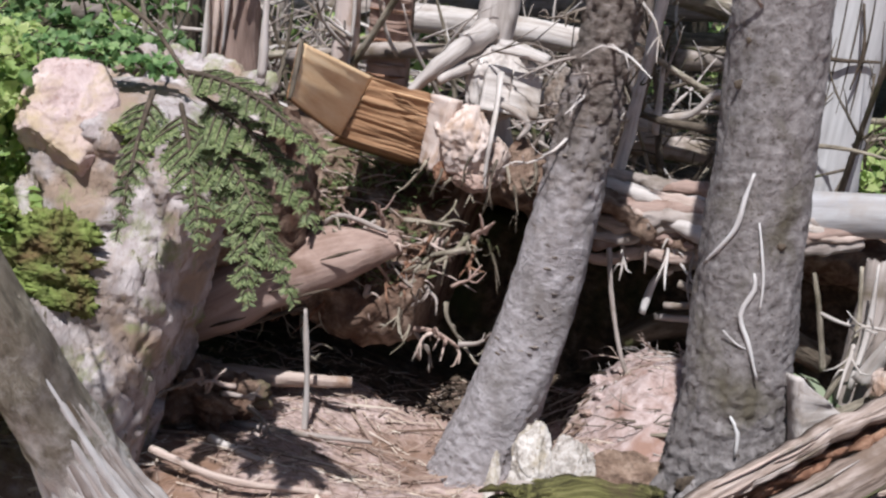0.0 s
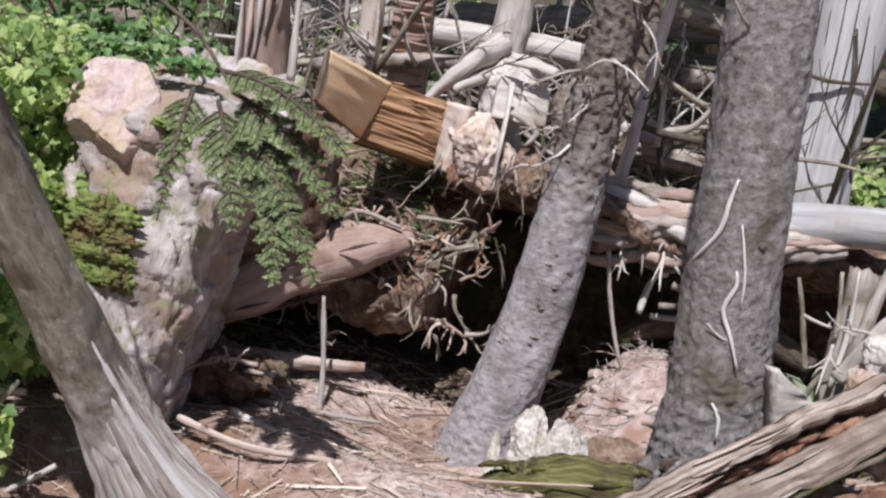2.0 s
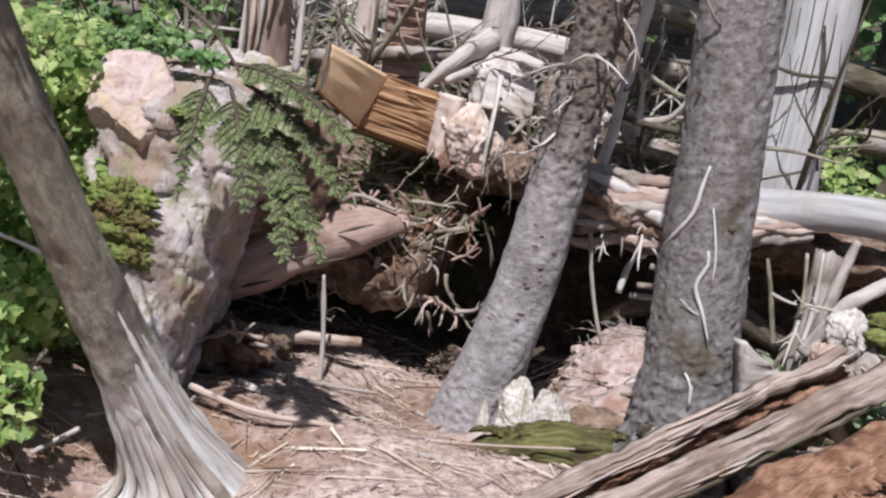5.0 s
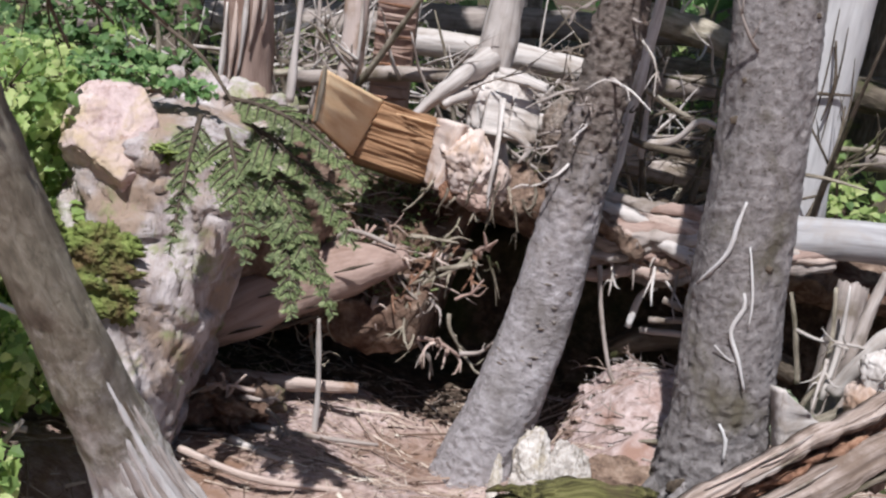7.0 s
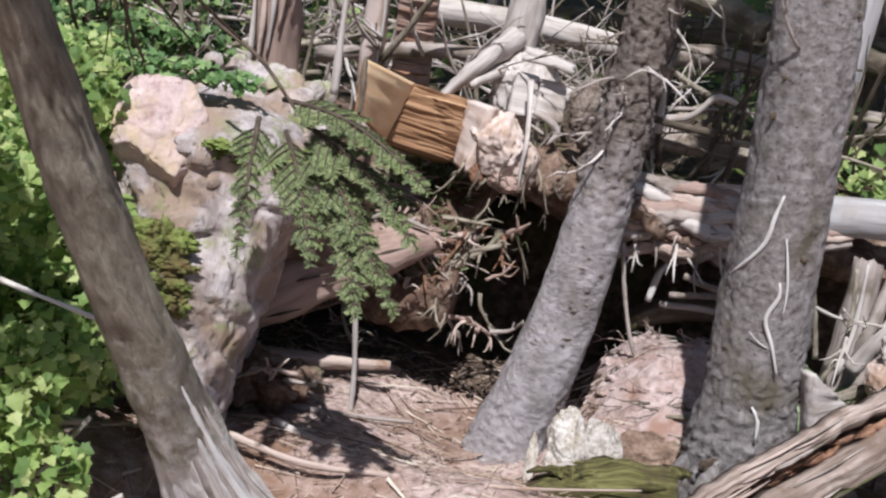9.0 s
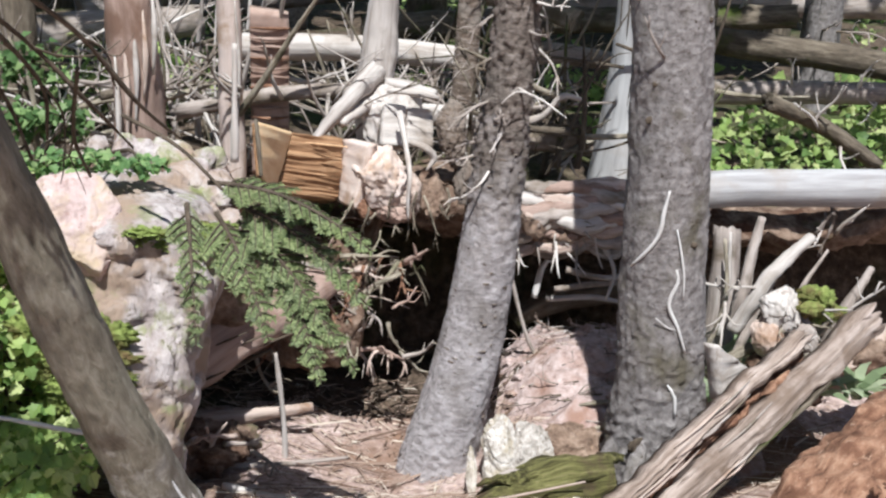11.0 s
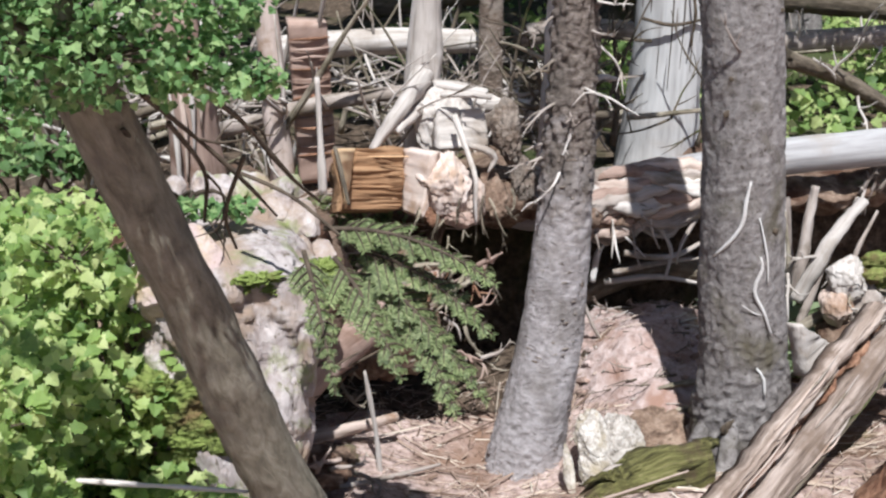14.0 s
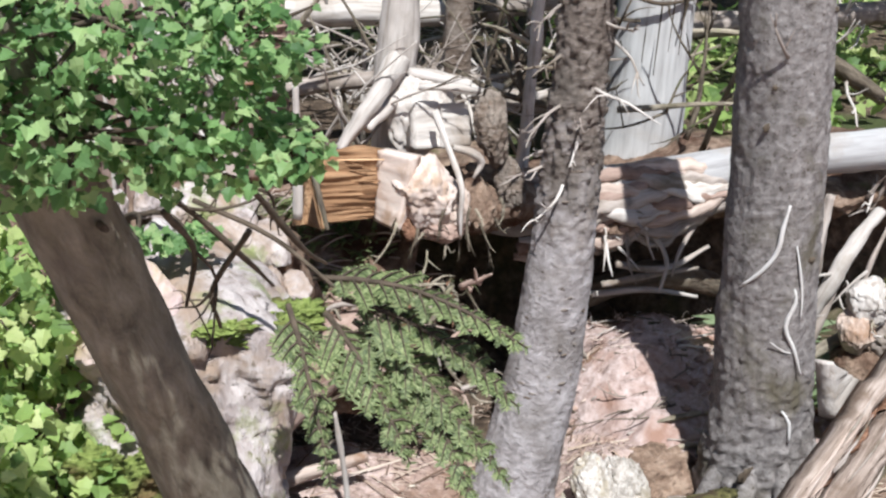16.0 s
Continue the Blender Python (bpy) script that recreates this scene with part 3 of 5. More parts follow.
part("thin_branch", tube([(1.60, 5.88, 1.80), (1.63, 5.86, 1.62), (1.61, 5.87, 1.46)], [0.006, 0.008, 0.003], 7, 0.03, 0.2, 14, 2), M_TWIG, dead, "thin dark branch")

# ---- fallen logs ----
log = thing("fallen_log", (1.6, 5.25, 0.9), "bleached fallen log with gnarled broken root end", "log")
part("trunk", tube([(0.50, 5.42, 0.90), (0.68, 5.37, 0.92), (0.92, 5.30, 0.965), (1.2, 5.25, 1.005), (1.62, 5.16, 1.09), (2.1, 5.13, 1.105), (2.8, 5.1, 1.12), (4.2, 5.0, 1.16)], [0.05, 0.11, 0.115, 0.105, 0.080, 0.078, 0.085, 0.09], 28, 0.03, 0.09, 7, 6.2), M_LOG, log)
for k in range(22):
    u = k / 21
    z0, y0 = 0.82 + 0.30 * u, 5.20 - 0.10 * math.sin(math.pi * (0.15 + 0.75 * u))
    x0, w = 0.62 + 0.22 * (k % 3), 0.018 + 0.016 * rng.random()
    part("broken_root_end", tube([(x0, y0 + 0.03, z0 + rng.uniform(-0.02, 0.02)), (x0 + 0.14, y0, z0 + rng.uniform(-0.02, 0.03)), (x0 + 0.30, y0, 1.0 + 0.7 * (z0 - 0.98) + rng.uniform(-0.02, 0.02)), (x0 + 0.55, y0 + 0.015, 1.04 + 0.5 * (z0 - 0.97))],
                                 [w * 0.6, w * 1.2, w * 1.2, w * 0.4], 14, 0.010, 0.9, 22, 3.1 * k, 0.7), (M_ROTTEN, M_DEAD_GREY, M_DEAD, M_REDROT_PALE)[k % 4], log, "gnarled pinkish root end")
for k in range(16):
    x = 0.75 + 0.03 * k + (1.0 if k > 11 else 0)
    part("broken_branch", dead_twig((x, 5.14, 0.90 + 0.06 * (k % 3)), (rng.uniform(-0.5, 0.5), -0.4, -1 if k % 3 else 0.9), rng.uniform(0.10, 0.30), 0.010, 70 + k, 3), M_DEAD if k % 2 else M_DEAD_GREY, log)

post = thing("broken_trunk_piece", (1.66, 5.0, 0.4), "short grey broken trunk propped beneath a log", "log")
part("trunk", tube([(1.62, 4.92, 0.30), (1.65, 4.98, 0.62), (1.68, 5.08, 0.93)], [0.075, 0.065, 0.06], 18, 0.03, 0.2, 9, 5.0, jag=0.05), M_DEAD_GREY, post)
part("splinter", tube([(1.60, 4.86, 0.55), (1.63, 4.90, 0.75), (1.62, 4.90, 0.98)], [0.012, 0.014, 0.003], 6, 0.04, 0.2, 12, 2), M_DEAD, post)

split = thing("fallen_log", (0.95, 3.75, 0.45), "split weathered log with pinkish rotten wood and peeling slabs", "log")
A0, A1 = Vector((0.087, 3.375, -0.09)), Vector((2.017, 4.35, 0.98))
LX = (A1 - A0).normalized()
LN = Vector((0.30, -0.80, 0.52))
LN = (LN - LX * LN.dot(LX)).normalized()
LD = LX.cross(LN).normalized()
if LD.z > 0:
    LD = -LD


def along(t, d, n):
    return A0.lerp(A1, t) + LD * d + LN * n


def bark_slab(d0, d1, n0, thick, seed, jag, nu=150, nv=14, end=0.8):
    """A long weathered slab of the split log with ragged edges and a crowned, streaky face."""
    V, F, G = [], [], []
    for side in (0, 1):
        for i in range(nu + 1):
            t = end * i / nu
            e0 = jag * (noise.noise(Vector((t * 14, seed, 1))) + 0.5 * noise.noise(Vector((t * 45, seed, 2))))
            e1 = jag * (noise.noise(Vector((t * 14, seed, 5))) + 0.5 * noise.noise(Vector((t * 45, seed, 6))))
            for j in range(nv + 1):
                v = j / nv
                d = d0 + e0 + (d1 + e1 - d0 - e0) * v
                n = n0 + (0.35 * thick * math.sqrt(max(0.0, math.sin(math.pi * v))) if side == 0 else -thick)
                if side == 0:
                    n += 0.010 * noise.noise(Vector((t * 7, v * 9, seed))) + 0.006 * noise.noise(Vector((t * 18, v * 26, seed)))
                V.append(along(t + 0.03 * noise.noise(Vector((v * 6, seed, 3))) * (i / nu) ** 12, d, n))
                G.append((d + seed, n, t * 2.2 + seed))
    m = (nu + 1) * (nv + 1)
    for i in range(nu):
        for j in range(nv):
            a = i * (nv + 1) + j
            F.append((a, a + 1, a + nv + 2, a + nv + 1))
            F.append((m + a, m + a + nv + 1, m + a + nv + 2, m + a + 1))
    ring = [j for j in range(nv + 1)] + [i * (nv + 1) + nv for i in range(1, nu + 1)] + [nu * (nv + 1) + j for j in range(nv - 1, -1, -1)] + [i * (nv + 1) for i in range(nu - 1, 0, -1)]
    for a, b in zip(ring, ring[1:] + ring[:1]):
        F.append((a, a + m, b + m, b))
    return V, F, G


part("slab", bark_slab(-0.075, -0.016, 0.02, 0.06, 1.0, 0.022, end=0.80), M_SPLIT, split, "pale upper slab")
part("slab", bark_slab(0.030, 0.135, 0.010, 0.06, 2.0, 0.022, end=0.93), M_SPLIT, split, "greyish lower slab")
part("bark_edge", bark_slab(0.130, 0.152, 0.0, 0.05, 3.0, 0.008, nv=5), M_BARK_DARK, split, "dark bark edge")
part("core", bark_slab(-0.04, 0.06, -0.055, 0.04, 4.0, 0.006), M_REDROT, split, "dark red rotten core in the crack")
for k in range(34):
    t = 0.12 + 0.018 * k + 0.02 * rng.random()
    w = rng.uniform(-0.012, 0.012)
    part("rotten_piece", tube([along(t, 0.008 + w, -0.035), along(t + 0.02, 0.010 + w, -0.018 + w), along(t + 0.05, 0.006 + w, -0.035)], [0.004, 0.012 + w * 0.4, 0.003], 8, 0.012, 0.7, 30, 5.5 + k), M_REDROT, split, "orange red rotten core")
for k in range(22):
    t = rng.uniform(0.15, 0.60)
    d = rng.choice((-0.07, -0.05, -0.02, 0.04, 0.07, 0.12)) + rng.uniform(-0.012, 0.012)
    ln = rng.uniform(0.04, 0.12)
    n1 = 0.046 if d < 0.0 else 0.028
    part("splinter", tube([along(t, d, n1), along(t + ln * 0.5, d + 0.004, n1 + 0.006), along(t + ln, d, n1)], [0.002, 0.005, 0.0015], 6, 0.03, 0.3, 18, k), M_ROTTEN if k % 3 else M_DEAD_GREY, split)
red = thing("rotten_log", (1.4, 3.5, 0.35), "collapsed reddish rotten log with crumbling face", "log")
part("trunk", tube([(0.80, 3.22, 0.02), (1.15, 3.38, 0.26), (1.5, 3.54, 0.46), (2.1, 3.80, 0.78)], [0.10, 0.16, 0.19, 0.18], 40, 0.016, 0.30, 13, 9.1), M_REDROT, red)
for k in range(110):
    t = rng.random()
    c = Vector((0.85, 3.25, 0.04)).lerp(Vector((1.7, 3.62, 0.56)), t)
    a = rng.uniform(-2.4, -0.6)
    p = c + Vector((0.1 * math.cos(a), -0.17 - 0.02 * t, 0.05 + 0.12 * rng.random()))
    part("crumb", blob(p, (0.008 + 0.016 * rng.random(), 0.012, 0.007 + 0.010 * rng.random()), 2, 0.8, 2.4, k), M_REDROT, red)

mossy = thing("mossy_log", (0.62, 4.05, 0.32), "low decayed log covered in striped green moss", "log")
MA, MB = Vector((0.43, 4.05, 0.25)), Vector((0.92, 4.09, 0.32))
part("trunk", tube([MA, MA.lerp(MB, 0.5) + Vector((0, 0, 0.02)), MB], [0.03, 0.10, 0.09], 26, 0.016, 0.30, 16, 4.4), M_MOSS_LOG, mossy)
for k in range(12):
    t = rng.random() * 0.75
    a = rng.uniform(0.2, 2.4)
    off = Vector((0, -math.cos(a) * 0.085, math.sin(a) * 0.088))
    p, q = MA.lerp(MB, t) + off, MA.lerp(MB, t + rng.uniform(0.12, 0.3)) + off * 1.05
    part("bark_strip", tube([p, p.lerp(q, 0.5) + off * 0.12, q], [0.004, 0.012, 0.004], 7, 0.02, 0.4, 20, k), M_MOSS_LOG if k % 3 else M_DEAD_GREY, mossy)
for k in range(4):
    p = MA.lerp(MB, rng.random()) + Vector((0, -0.03 + 0.05 * rng.random(), 0.085))
    part("moss_cushion", blob(p, (0.05 + 0.03 * rng.random(), 0.03, 0.018), 3, 0.5, 2.4, k), M_MOSS_LOG, mossy)

# ---- broken cut log on the bank ----
cut = thing("cut_log", (-0.10, 4.7, 1.1), "orange split log with fresh cut face and splintered side", "log")


def slab(corners, thick, nu, nv, wave, seed):
    """A wooden slab between four corners (top left, top right, bottom right, bottom left)."""
    tl, tr, br, bl = [Vector(c) for c in corners]
    nrm = (tr - tl).cross(bl - tl).normalized()
    if nrm.y < 0:
        nrm = -nrm
    V, G, F = [], [], []
    for side in (0, 1):
        for j in range(nv + 1):
            for i in range(nu + 1):
                p = tl.lerp(tr, i / nu).lerp(bl.lerp(br, i / nu), j / nv)
                w = wave * (noise.noise(Vector((i * 0.06 + seed, j * 12.6 / nv, seed))) + 0.6 * noise.noise(Vector((i * 0.04, j * 22.0 / nv, seed + 4))))
                e = wave * 0.3 * noise.noise(Vector((i * 0.12, j * 0.35, seed + side)))
                V.append(p + nrm * (thick * side + (w if side == 0 else 0)) + Vector((0, 0, e)))
                G.append((j * 0.17 / nv + seed, side * 0.1, (p - tl).dot((tr - tl).normalized())))
    m = (nu + 1) * (nv + 1)
    for j in range(nv):
        for i in range(nu):
            a = j * (nu + 1) + i
            F.append((a, a + nu + 1, a + nu + 2, a + 1))
            F.append((m + a, m + a + 1, m + a + nu + 2, m + a + nu + 1))
    ring = [i for i in range(nu + 1)] + [j * (nu + 1) + nu for j in range(1, nv + 1)] + [nv * (nu + 1) + i for i in range(nu - 1, -1, -1)] + [j * (nu + 1) for j in range(nv - 1, 0, -1)]
    for a, b in zip(ring, ring[1:] + ring[:1]):
        F.append((a, b, b + m, a + m))
    return V, F, G


part("cut_face", slab([(-0.28, 4.44, 1.50), (-0.143, 4.92, 1.369), (-0.21, 4.8, 1.174), (-0.268, 4.30, 1.352)], 0.010, 18, 14, 0.004, 1), M_CUT, cut, "smooth fresh orange cut face")
part("backing", slab([(-0.292, 4.445, 1.494), (-0.155, 4.925, 1.363), (-0.222, 4.805, 1.168), (-0.280, 4.305, 1.346)], 0.006, 18, 14, 0.004, 3), M_SPLINT, cut)
part("splintered_side", slab([(-0.143, 4.916, 1.369), (0.056, 5.0, 1.322), (0.045, 5.0, 1.089), (-0.21, 4.796, 1.174)], 0.12, 30, 90, 0.011, 2), M_SPLINT, cut, "dark striped splintered wood")
part("rim", tube([(-0.284, 4.435, 1.506), (-0.276, 4.365, 1.43), (-0.270, 4.292, 1.348)], [0.006, 0.008, 0.006], 8, 0.02, 0.3, 20, 4.0), M_BARK_DARK, cut, "dark torn rim")
for k in range(12):
    z = 1.33 - 0.018 * k
    x0 = -0.15 - 0.005 * k + rng.uniform(0, 0.06)
    part("splinter", tube([(x0, 4.93, z), (x0 + 0.09, 4.945, z - 0.012), (x0 + rng.uniform(0.13, 0.2), 4.975, z - 0.03)], [0.002, 0.004, 0.0015], 5, 0.03, 0.3, 18, k), M_SPLINT if k % 3 else M_CUT, cut)
part("pale_end", slab([(0.05, 4.99, 1.33), (0.135, 4.87, 1.335), (0.085, 4.87, 1.085), (0.035, 4.99, 1.085)], 0.05, 10, 20, 0.006, 6), M_PALE_WOOD, cut, "pale barkless rim")
part("body", tube([(-0.20, 4.98, 1.24), (-0.02, 5.06, 1.22), (0.10, 5.10, 1.20)], [0.085, 0.10, 0.09], 18, 0.03, 0.15, 9, 2.0), M_SPLINT, cut)

# ---- upturned stump with root arms ----
stump = thing("dead_stump", (0.22, 5.35, 1.05), "bleached upright snag with spreading root arms on the bank", "stump")
part("trunk", tube([(0.24, 5.42, 1.0), (0.21, 5.36, 1.40), (0.22, 5.33, 1.64), (0.235, 5.30, 1.9), (0.25, 5.2, 2.8)], [0.10, 0.075, 0.068, 0.06, 0.045], 22, 0.025, 0.22, 11, 1.0), M_DEAD, stump)
for k, (pts, r) in enumerate([([(0.20, 5.28, 1.56), (0.13, 5.20, 1.49), (0.04, 5.15, 1.40), (-0.05, 5.12, 1.30)], 0.052), ([(0.19, 5.26, 1.44), (0.11, 5.18, 1.40), (0.05, 5.14, 1.36)], 0.03),
                              ([(0.25, 5.29, 1.50), (0.33, 5.22, 1.50), (0.43, 5.16, 1.48)], 0.030)]):
    part("root_arm", tube(pts, [r, r * 0.9, r * 0.7, r * 0.35][:len(pts)], 14, 0.014, 0.5, 18, k * 2.1, 0.8), M_DEAD, stump)
part("root_mass", crag((0.25, 5.27, 1.36), (0.15, 0.10, 0.18), 5, 20, 31, 0.1, 0.10), M_DEAD, stump)
for k, (x, z, w, h) in enumerate(((0.225, 1.445, 0.085, 0.165), (0.32, 1.43, 0.10, 0.155))):
    part("root_plate", slab([(x, 5.14, z), (x + w, 5.16, z - 0.01), (x + w * 1.02, 5.12, z - h), (x - 0.008, 5.10, z - h * 0.97)], 0.07, 10, 14, 0.010, 3.0 + 2 * k), M_DEAD, stump, "pale slab of root wood")
part("hanging_strip", tube([(0.275, 5.08, 1.42), (0.285, 4.96, 1.33), (0.29, 4.83, 1.24), (0.285, 4.82, 1.14), (0.29, 4.83, 1.05)], [0.016, 0.012, 0.010, 0.008, 0.004], 9, 0.02, 0.25, 14, 2, 0.7), M_DEAD, stump, "pale dangling root")
part("hook_root", tube([(0.30, 4.95, 1.33), (0.36, 4.94, 1.31), (0.40, 4.95, 1.27), (0.37, 4.94, 1.22)], [0.012, 0.015, 0.013, 0.005], 9, 0.015, 0.3, 16, 3), M_DEAD, stump)
for k, (c, sz) in enumerate((((0.50, 5.14, 1.33), (0.075, 0.06, 0.13)), ((0.56, 5.12, 1.14), (0.06, 0.06, 0.12)))):
    part("bark_slab", crag(c, sz, 5, 14, 37 + k, 0.1, 0.14), M_BARK_SHAGGY, stump, "dark brown slab of bark")
part("cross_stick", tube([(0.23, 5.12, 1.50), (0.33, 5.10, 1.497), (0.43, 5.10, 1.475)], [0.012, 0.016, 0.010], 9, 0.03, 0.25, 14, 2), M_DEAD, stump)
ball = thing("root_ball", (0.26, 4.95, 0.98), "knotted brown root ball hanging over a dark hollow", "roots")
for k, (c, sz, m) in enumerate((((0.19, 4.94, 1.20), (0.115, 0.10, 0.12), M_PALE_WOOD), ((0.30, 4.96, 1.14), (0.075, 0.08, 0.09), M_ROTTEN), ((0.24, 4.92, 1.08), (0.09, 0.07, 0.05), M_REDROT_PALE),
                               ((0.40, 5.0, 1.12), (0.07, 0.07, 0.10), M_EARTH), ((0.13, 4.95, 1.09), (0.05, 0.06, 0.05), M_REDROT))):
    part("lump", crag(c, sz, 5, 12, 70 + k, 0.1, 0.10), m, ball)
for k in range(13):
    p = Vector((0.08 + 0.03 * k, 4.86 + 0.04 * math.sin(k * 2.1), 1.12 + 0.05 * math.sin(k * 1.7)))
    part("rootlet", dead_twig(p, (rng.uniform(-0.6, 0.6), -0.25, -1), rng.uniform(0.06, 0.18), 0.006, 200 + k, 2), M_BARK_DARK if k % 3 else M_BARK_BROWN, ball)

# ---- roots, clods and tufts on the bank ----
for k in range(34):
    x = -0.55 + 0.026 * k + rng.uniform(-0.02, 0.02)
    z = rng.uniform(0.52, 0.80) if x < 0.12 else rng.uniform(0.86, 1.0)
    y = 4.80 + 0.1 * smooth(0.05, 0.2, x)
    stickroot = thing("hanging_root", (x, y, z), "thin crooked root hanging from the earth bank", "root", "roots hanging from the bank")
    part("strand", dead_twig((x, y, z), (rng.uniform(-0.8, 0.8), -0.35, -0.9), rng.uniform(0.08, 0.24), rng.uniform(0.004, 0.010), 2500 + k, 3, 0.4), (M_BARK_DARK, M_BARK_BROWN, M_REDROT)[k % 3], stickroot)
for k in range(16):
    x = rng.uniform(-0.15, 0.16)
    p = (x, 4.90 + 0.06 * rng.random(), rng.uniform(0.50, 0.84))
    whole("clod", blob(p, (0.02 + 0.03 * rng.random(), 0.03, 0.02 + 0.025 * rng.random()), 3, 0.4, 1.8, k * 1.7, 0.3), M_EARTH if k % 4 else M_ROTTEN, "crumbling brown clod of earth in the bank", "clod", "clods in the bank", at=p)
buried = thing("half_buried_log", (-0.34, 4.8, 0.52), "smooth pinkish brown rotten log half buried in the bank", "log")
part("trunk", tube([(-0.68, 4.54, 0.50), (-0.53, 4.55, 0.61), (-0.35, 4.61, 0.715), (-0.15, 4.68, 0.795), (0.03, 4.78, 0.84)], [0.08, 0.12, 0.118, 0.10, 0.04], 30, 0.016, 0.14, 8, 3.7, 0.85), M_REDROT_PALE, buried)
for k in range(5):
    t = 0.15 + 0.16 * k
    p = Vector((-0.60, 4.435, 0.56)).lerp(Vector((-0.08, 4.60, 0.80)), t) + Vector((0, 0, 0.05 * ((k * 2) % 3 - 1)))
    part("crack", tube([p, p + Vector((0.06, -0.012, 0.03)), p + Vector((0.13, -0.004, 0.058))], [0.002, 0.006, 0.002], 6, 0.02, 0.4, 18, k), M_TWIG, buried, "dark crack along the grain")
for k in range(34):
    x, z = rng.uniform(-0.10, 0.28), rng.uniform(0.50, 0.96)
    y = 4.74 + 0.08 * rng.random()
    o = thing("tangled_root", (x, y, z), "crooked root in the tangle under the bank", "root", "tangled roots under the bank")
    part("strand", dead_twig((x, y, z), (rng.uniform(-1, 1), rng.uniform(-0.4, 0.1), rng.uniform(-1, 0.6)), rng.uniform(0.10, 0.24), rng.uniform(0.006, 0.013), 3500 + k, 3, 0.55), (M_REDROT_PALE, M_BARK_BROWN, M_DEAD_GREY, M_ROTTEN)[k % 4], o)

# ---- boulder ----
rock = thing("boulder", (-0.66, 4.2, 0.28), "big pale lichened boulder with green moss and pink face", "rock")
def outcrop(levels, back, seed, plates=6.0, step=0.03, crack=0.016):
    """A broken boulder: boxy rings between left, right and front at each height, split into plates with cracks between."""
    hs = [q[0] for q in levels]
    zs = np.linspace(hs[0], hs[-1], 90)
    V, F = [], []
    seg = 120
    for z in zs:
        left, right, front = (float(np.interp(z, hs, [q[k] for q in levels])) for k in (1, 2, 3))
        xc, hw, yc, hy = (left + right) / 2, (right - left) / 2, (front + back) / 2, (back - front) / 2
        for j in range(seg):
            a = 2 * math.pi * j / seg
            c, d = math.cos(a), math.sin(a)
            p = Vector((xc + hw * math.copysign(abs(c) ** 0.65, c), yc + hy * math.copysign(abs(d) ** 0.5, d), z))
            n = Vector((c / max(hw, 0.05), d / max(hy, 0.05), 0)).normalized()
            q = Vector((p.x * 1.2 + 0.3 * p.z, p.y, p.z * 0.55)) * plates + Vector((seed, 0, 0))
            q += 0.45 * noise.noise_vector(q * 1.1)
            dist, pts = noise.voronoi(q)
            w = step * (noise.cell(pts[0] * 3.7) - 0.5) * 2 - crack * smooth(0.14, 0.0, dist[1] - dist[0])
            w += 0.026 * noise.noise(p * 5 + Vector((seed, 0, 0))) + (0.012 * (0.4 - abs(noise.noise(Vector((p.x * 15, p.y * 15, p.z * 8 + seed))))) + 0.006 * (0.3 - abs(noise.noise(p * 31))) + 0.006 * noise.noise(p * 70))
            V.append(p + n * w)
    for i in range(len(zs) - 1):
        for j in range(seg):
            a, b = i * seg + j, i * seg + (j + 1) % seg
            F.append((a, b, b + seg, a + seg))
    F.append(tuple(range(seg))[::-1])
    top = (len(zs) - 1) * seg
    V.append(sum(V[top:top + seg], Vector()) / seg + Vector((0, 0, 0.03)))
    F += [(top + j, top + (j + 1) % seg, len(V) - 1) for j in range(seg)]
    return V, F, [tuple(v) for v in V]


part("stone", outcrop([(0.22, -0.68, -0.575, 3.86), (0.45, -0.755, -0.53, 3.81), (0.70, -0.86, -0.47, 3.82), (0.90, -0.95, -0.43, 3.84), (0.99, -0.98, -0.405, 3.90), (1.12, -1.0, -0.395, 3.92), (1.22, -0.99, -0.41, 3.94), (1.28, -0.97, -0.45, 4.00), (1.32, -0.90, -0.54, 4.10)], 4.5, 3.0, 9.0, 0.015, 0.013), M_ROCK, rock)
part("pink_block", crag((-0.815, 4.085, 1.215), (0.195, 0.19, 0.195), 6, 22, 12, 0.05, 0.035), M_PINK, rock, "pinkish broken stone face")
for k in range(46):
    p = (-0.81 + rng.uniform(-0.13, 0.13), 3.835 + rng.uniform(-0.01, 0.02), 0.91 + rng.uniform(-0.14, 0.11))
    part("moss_patch", blob(p, (0.02 + 0.04 * rng.random(), 0.007, 0.012 + 0.03 * rng.random()), 4, 0.8, 3.4, k * 1.3), M_MOSS, rock, "bright green moss")
for k in range(14):
    p = (-0.70 + 0.024 * k, 4.00 + rng.uniform(-0.03, 0.10), 1.235 + rng.uniform(-0.03, 0.02))
    part("moss_cap", blob(p, (0.03 + 0.03 * rng.random(), 0.04, 0.016), 4, 0.8, 3.0, k * 2.3), M_MOSS, rock, "green moss cap")
rubble = thing("earth_mound", (-0.62, 4.6, 0.9), "dark brown earth mound behind the boulder", "soil")
part("soil", blob((-0.64, 4.66, 0.98), (0.40, 0.30, 0.34), 5, 0.22, 2.4, 6.5, 0.2), M_EARTH, rubble)
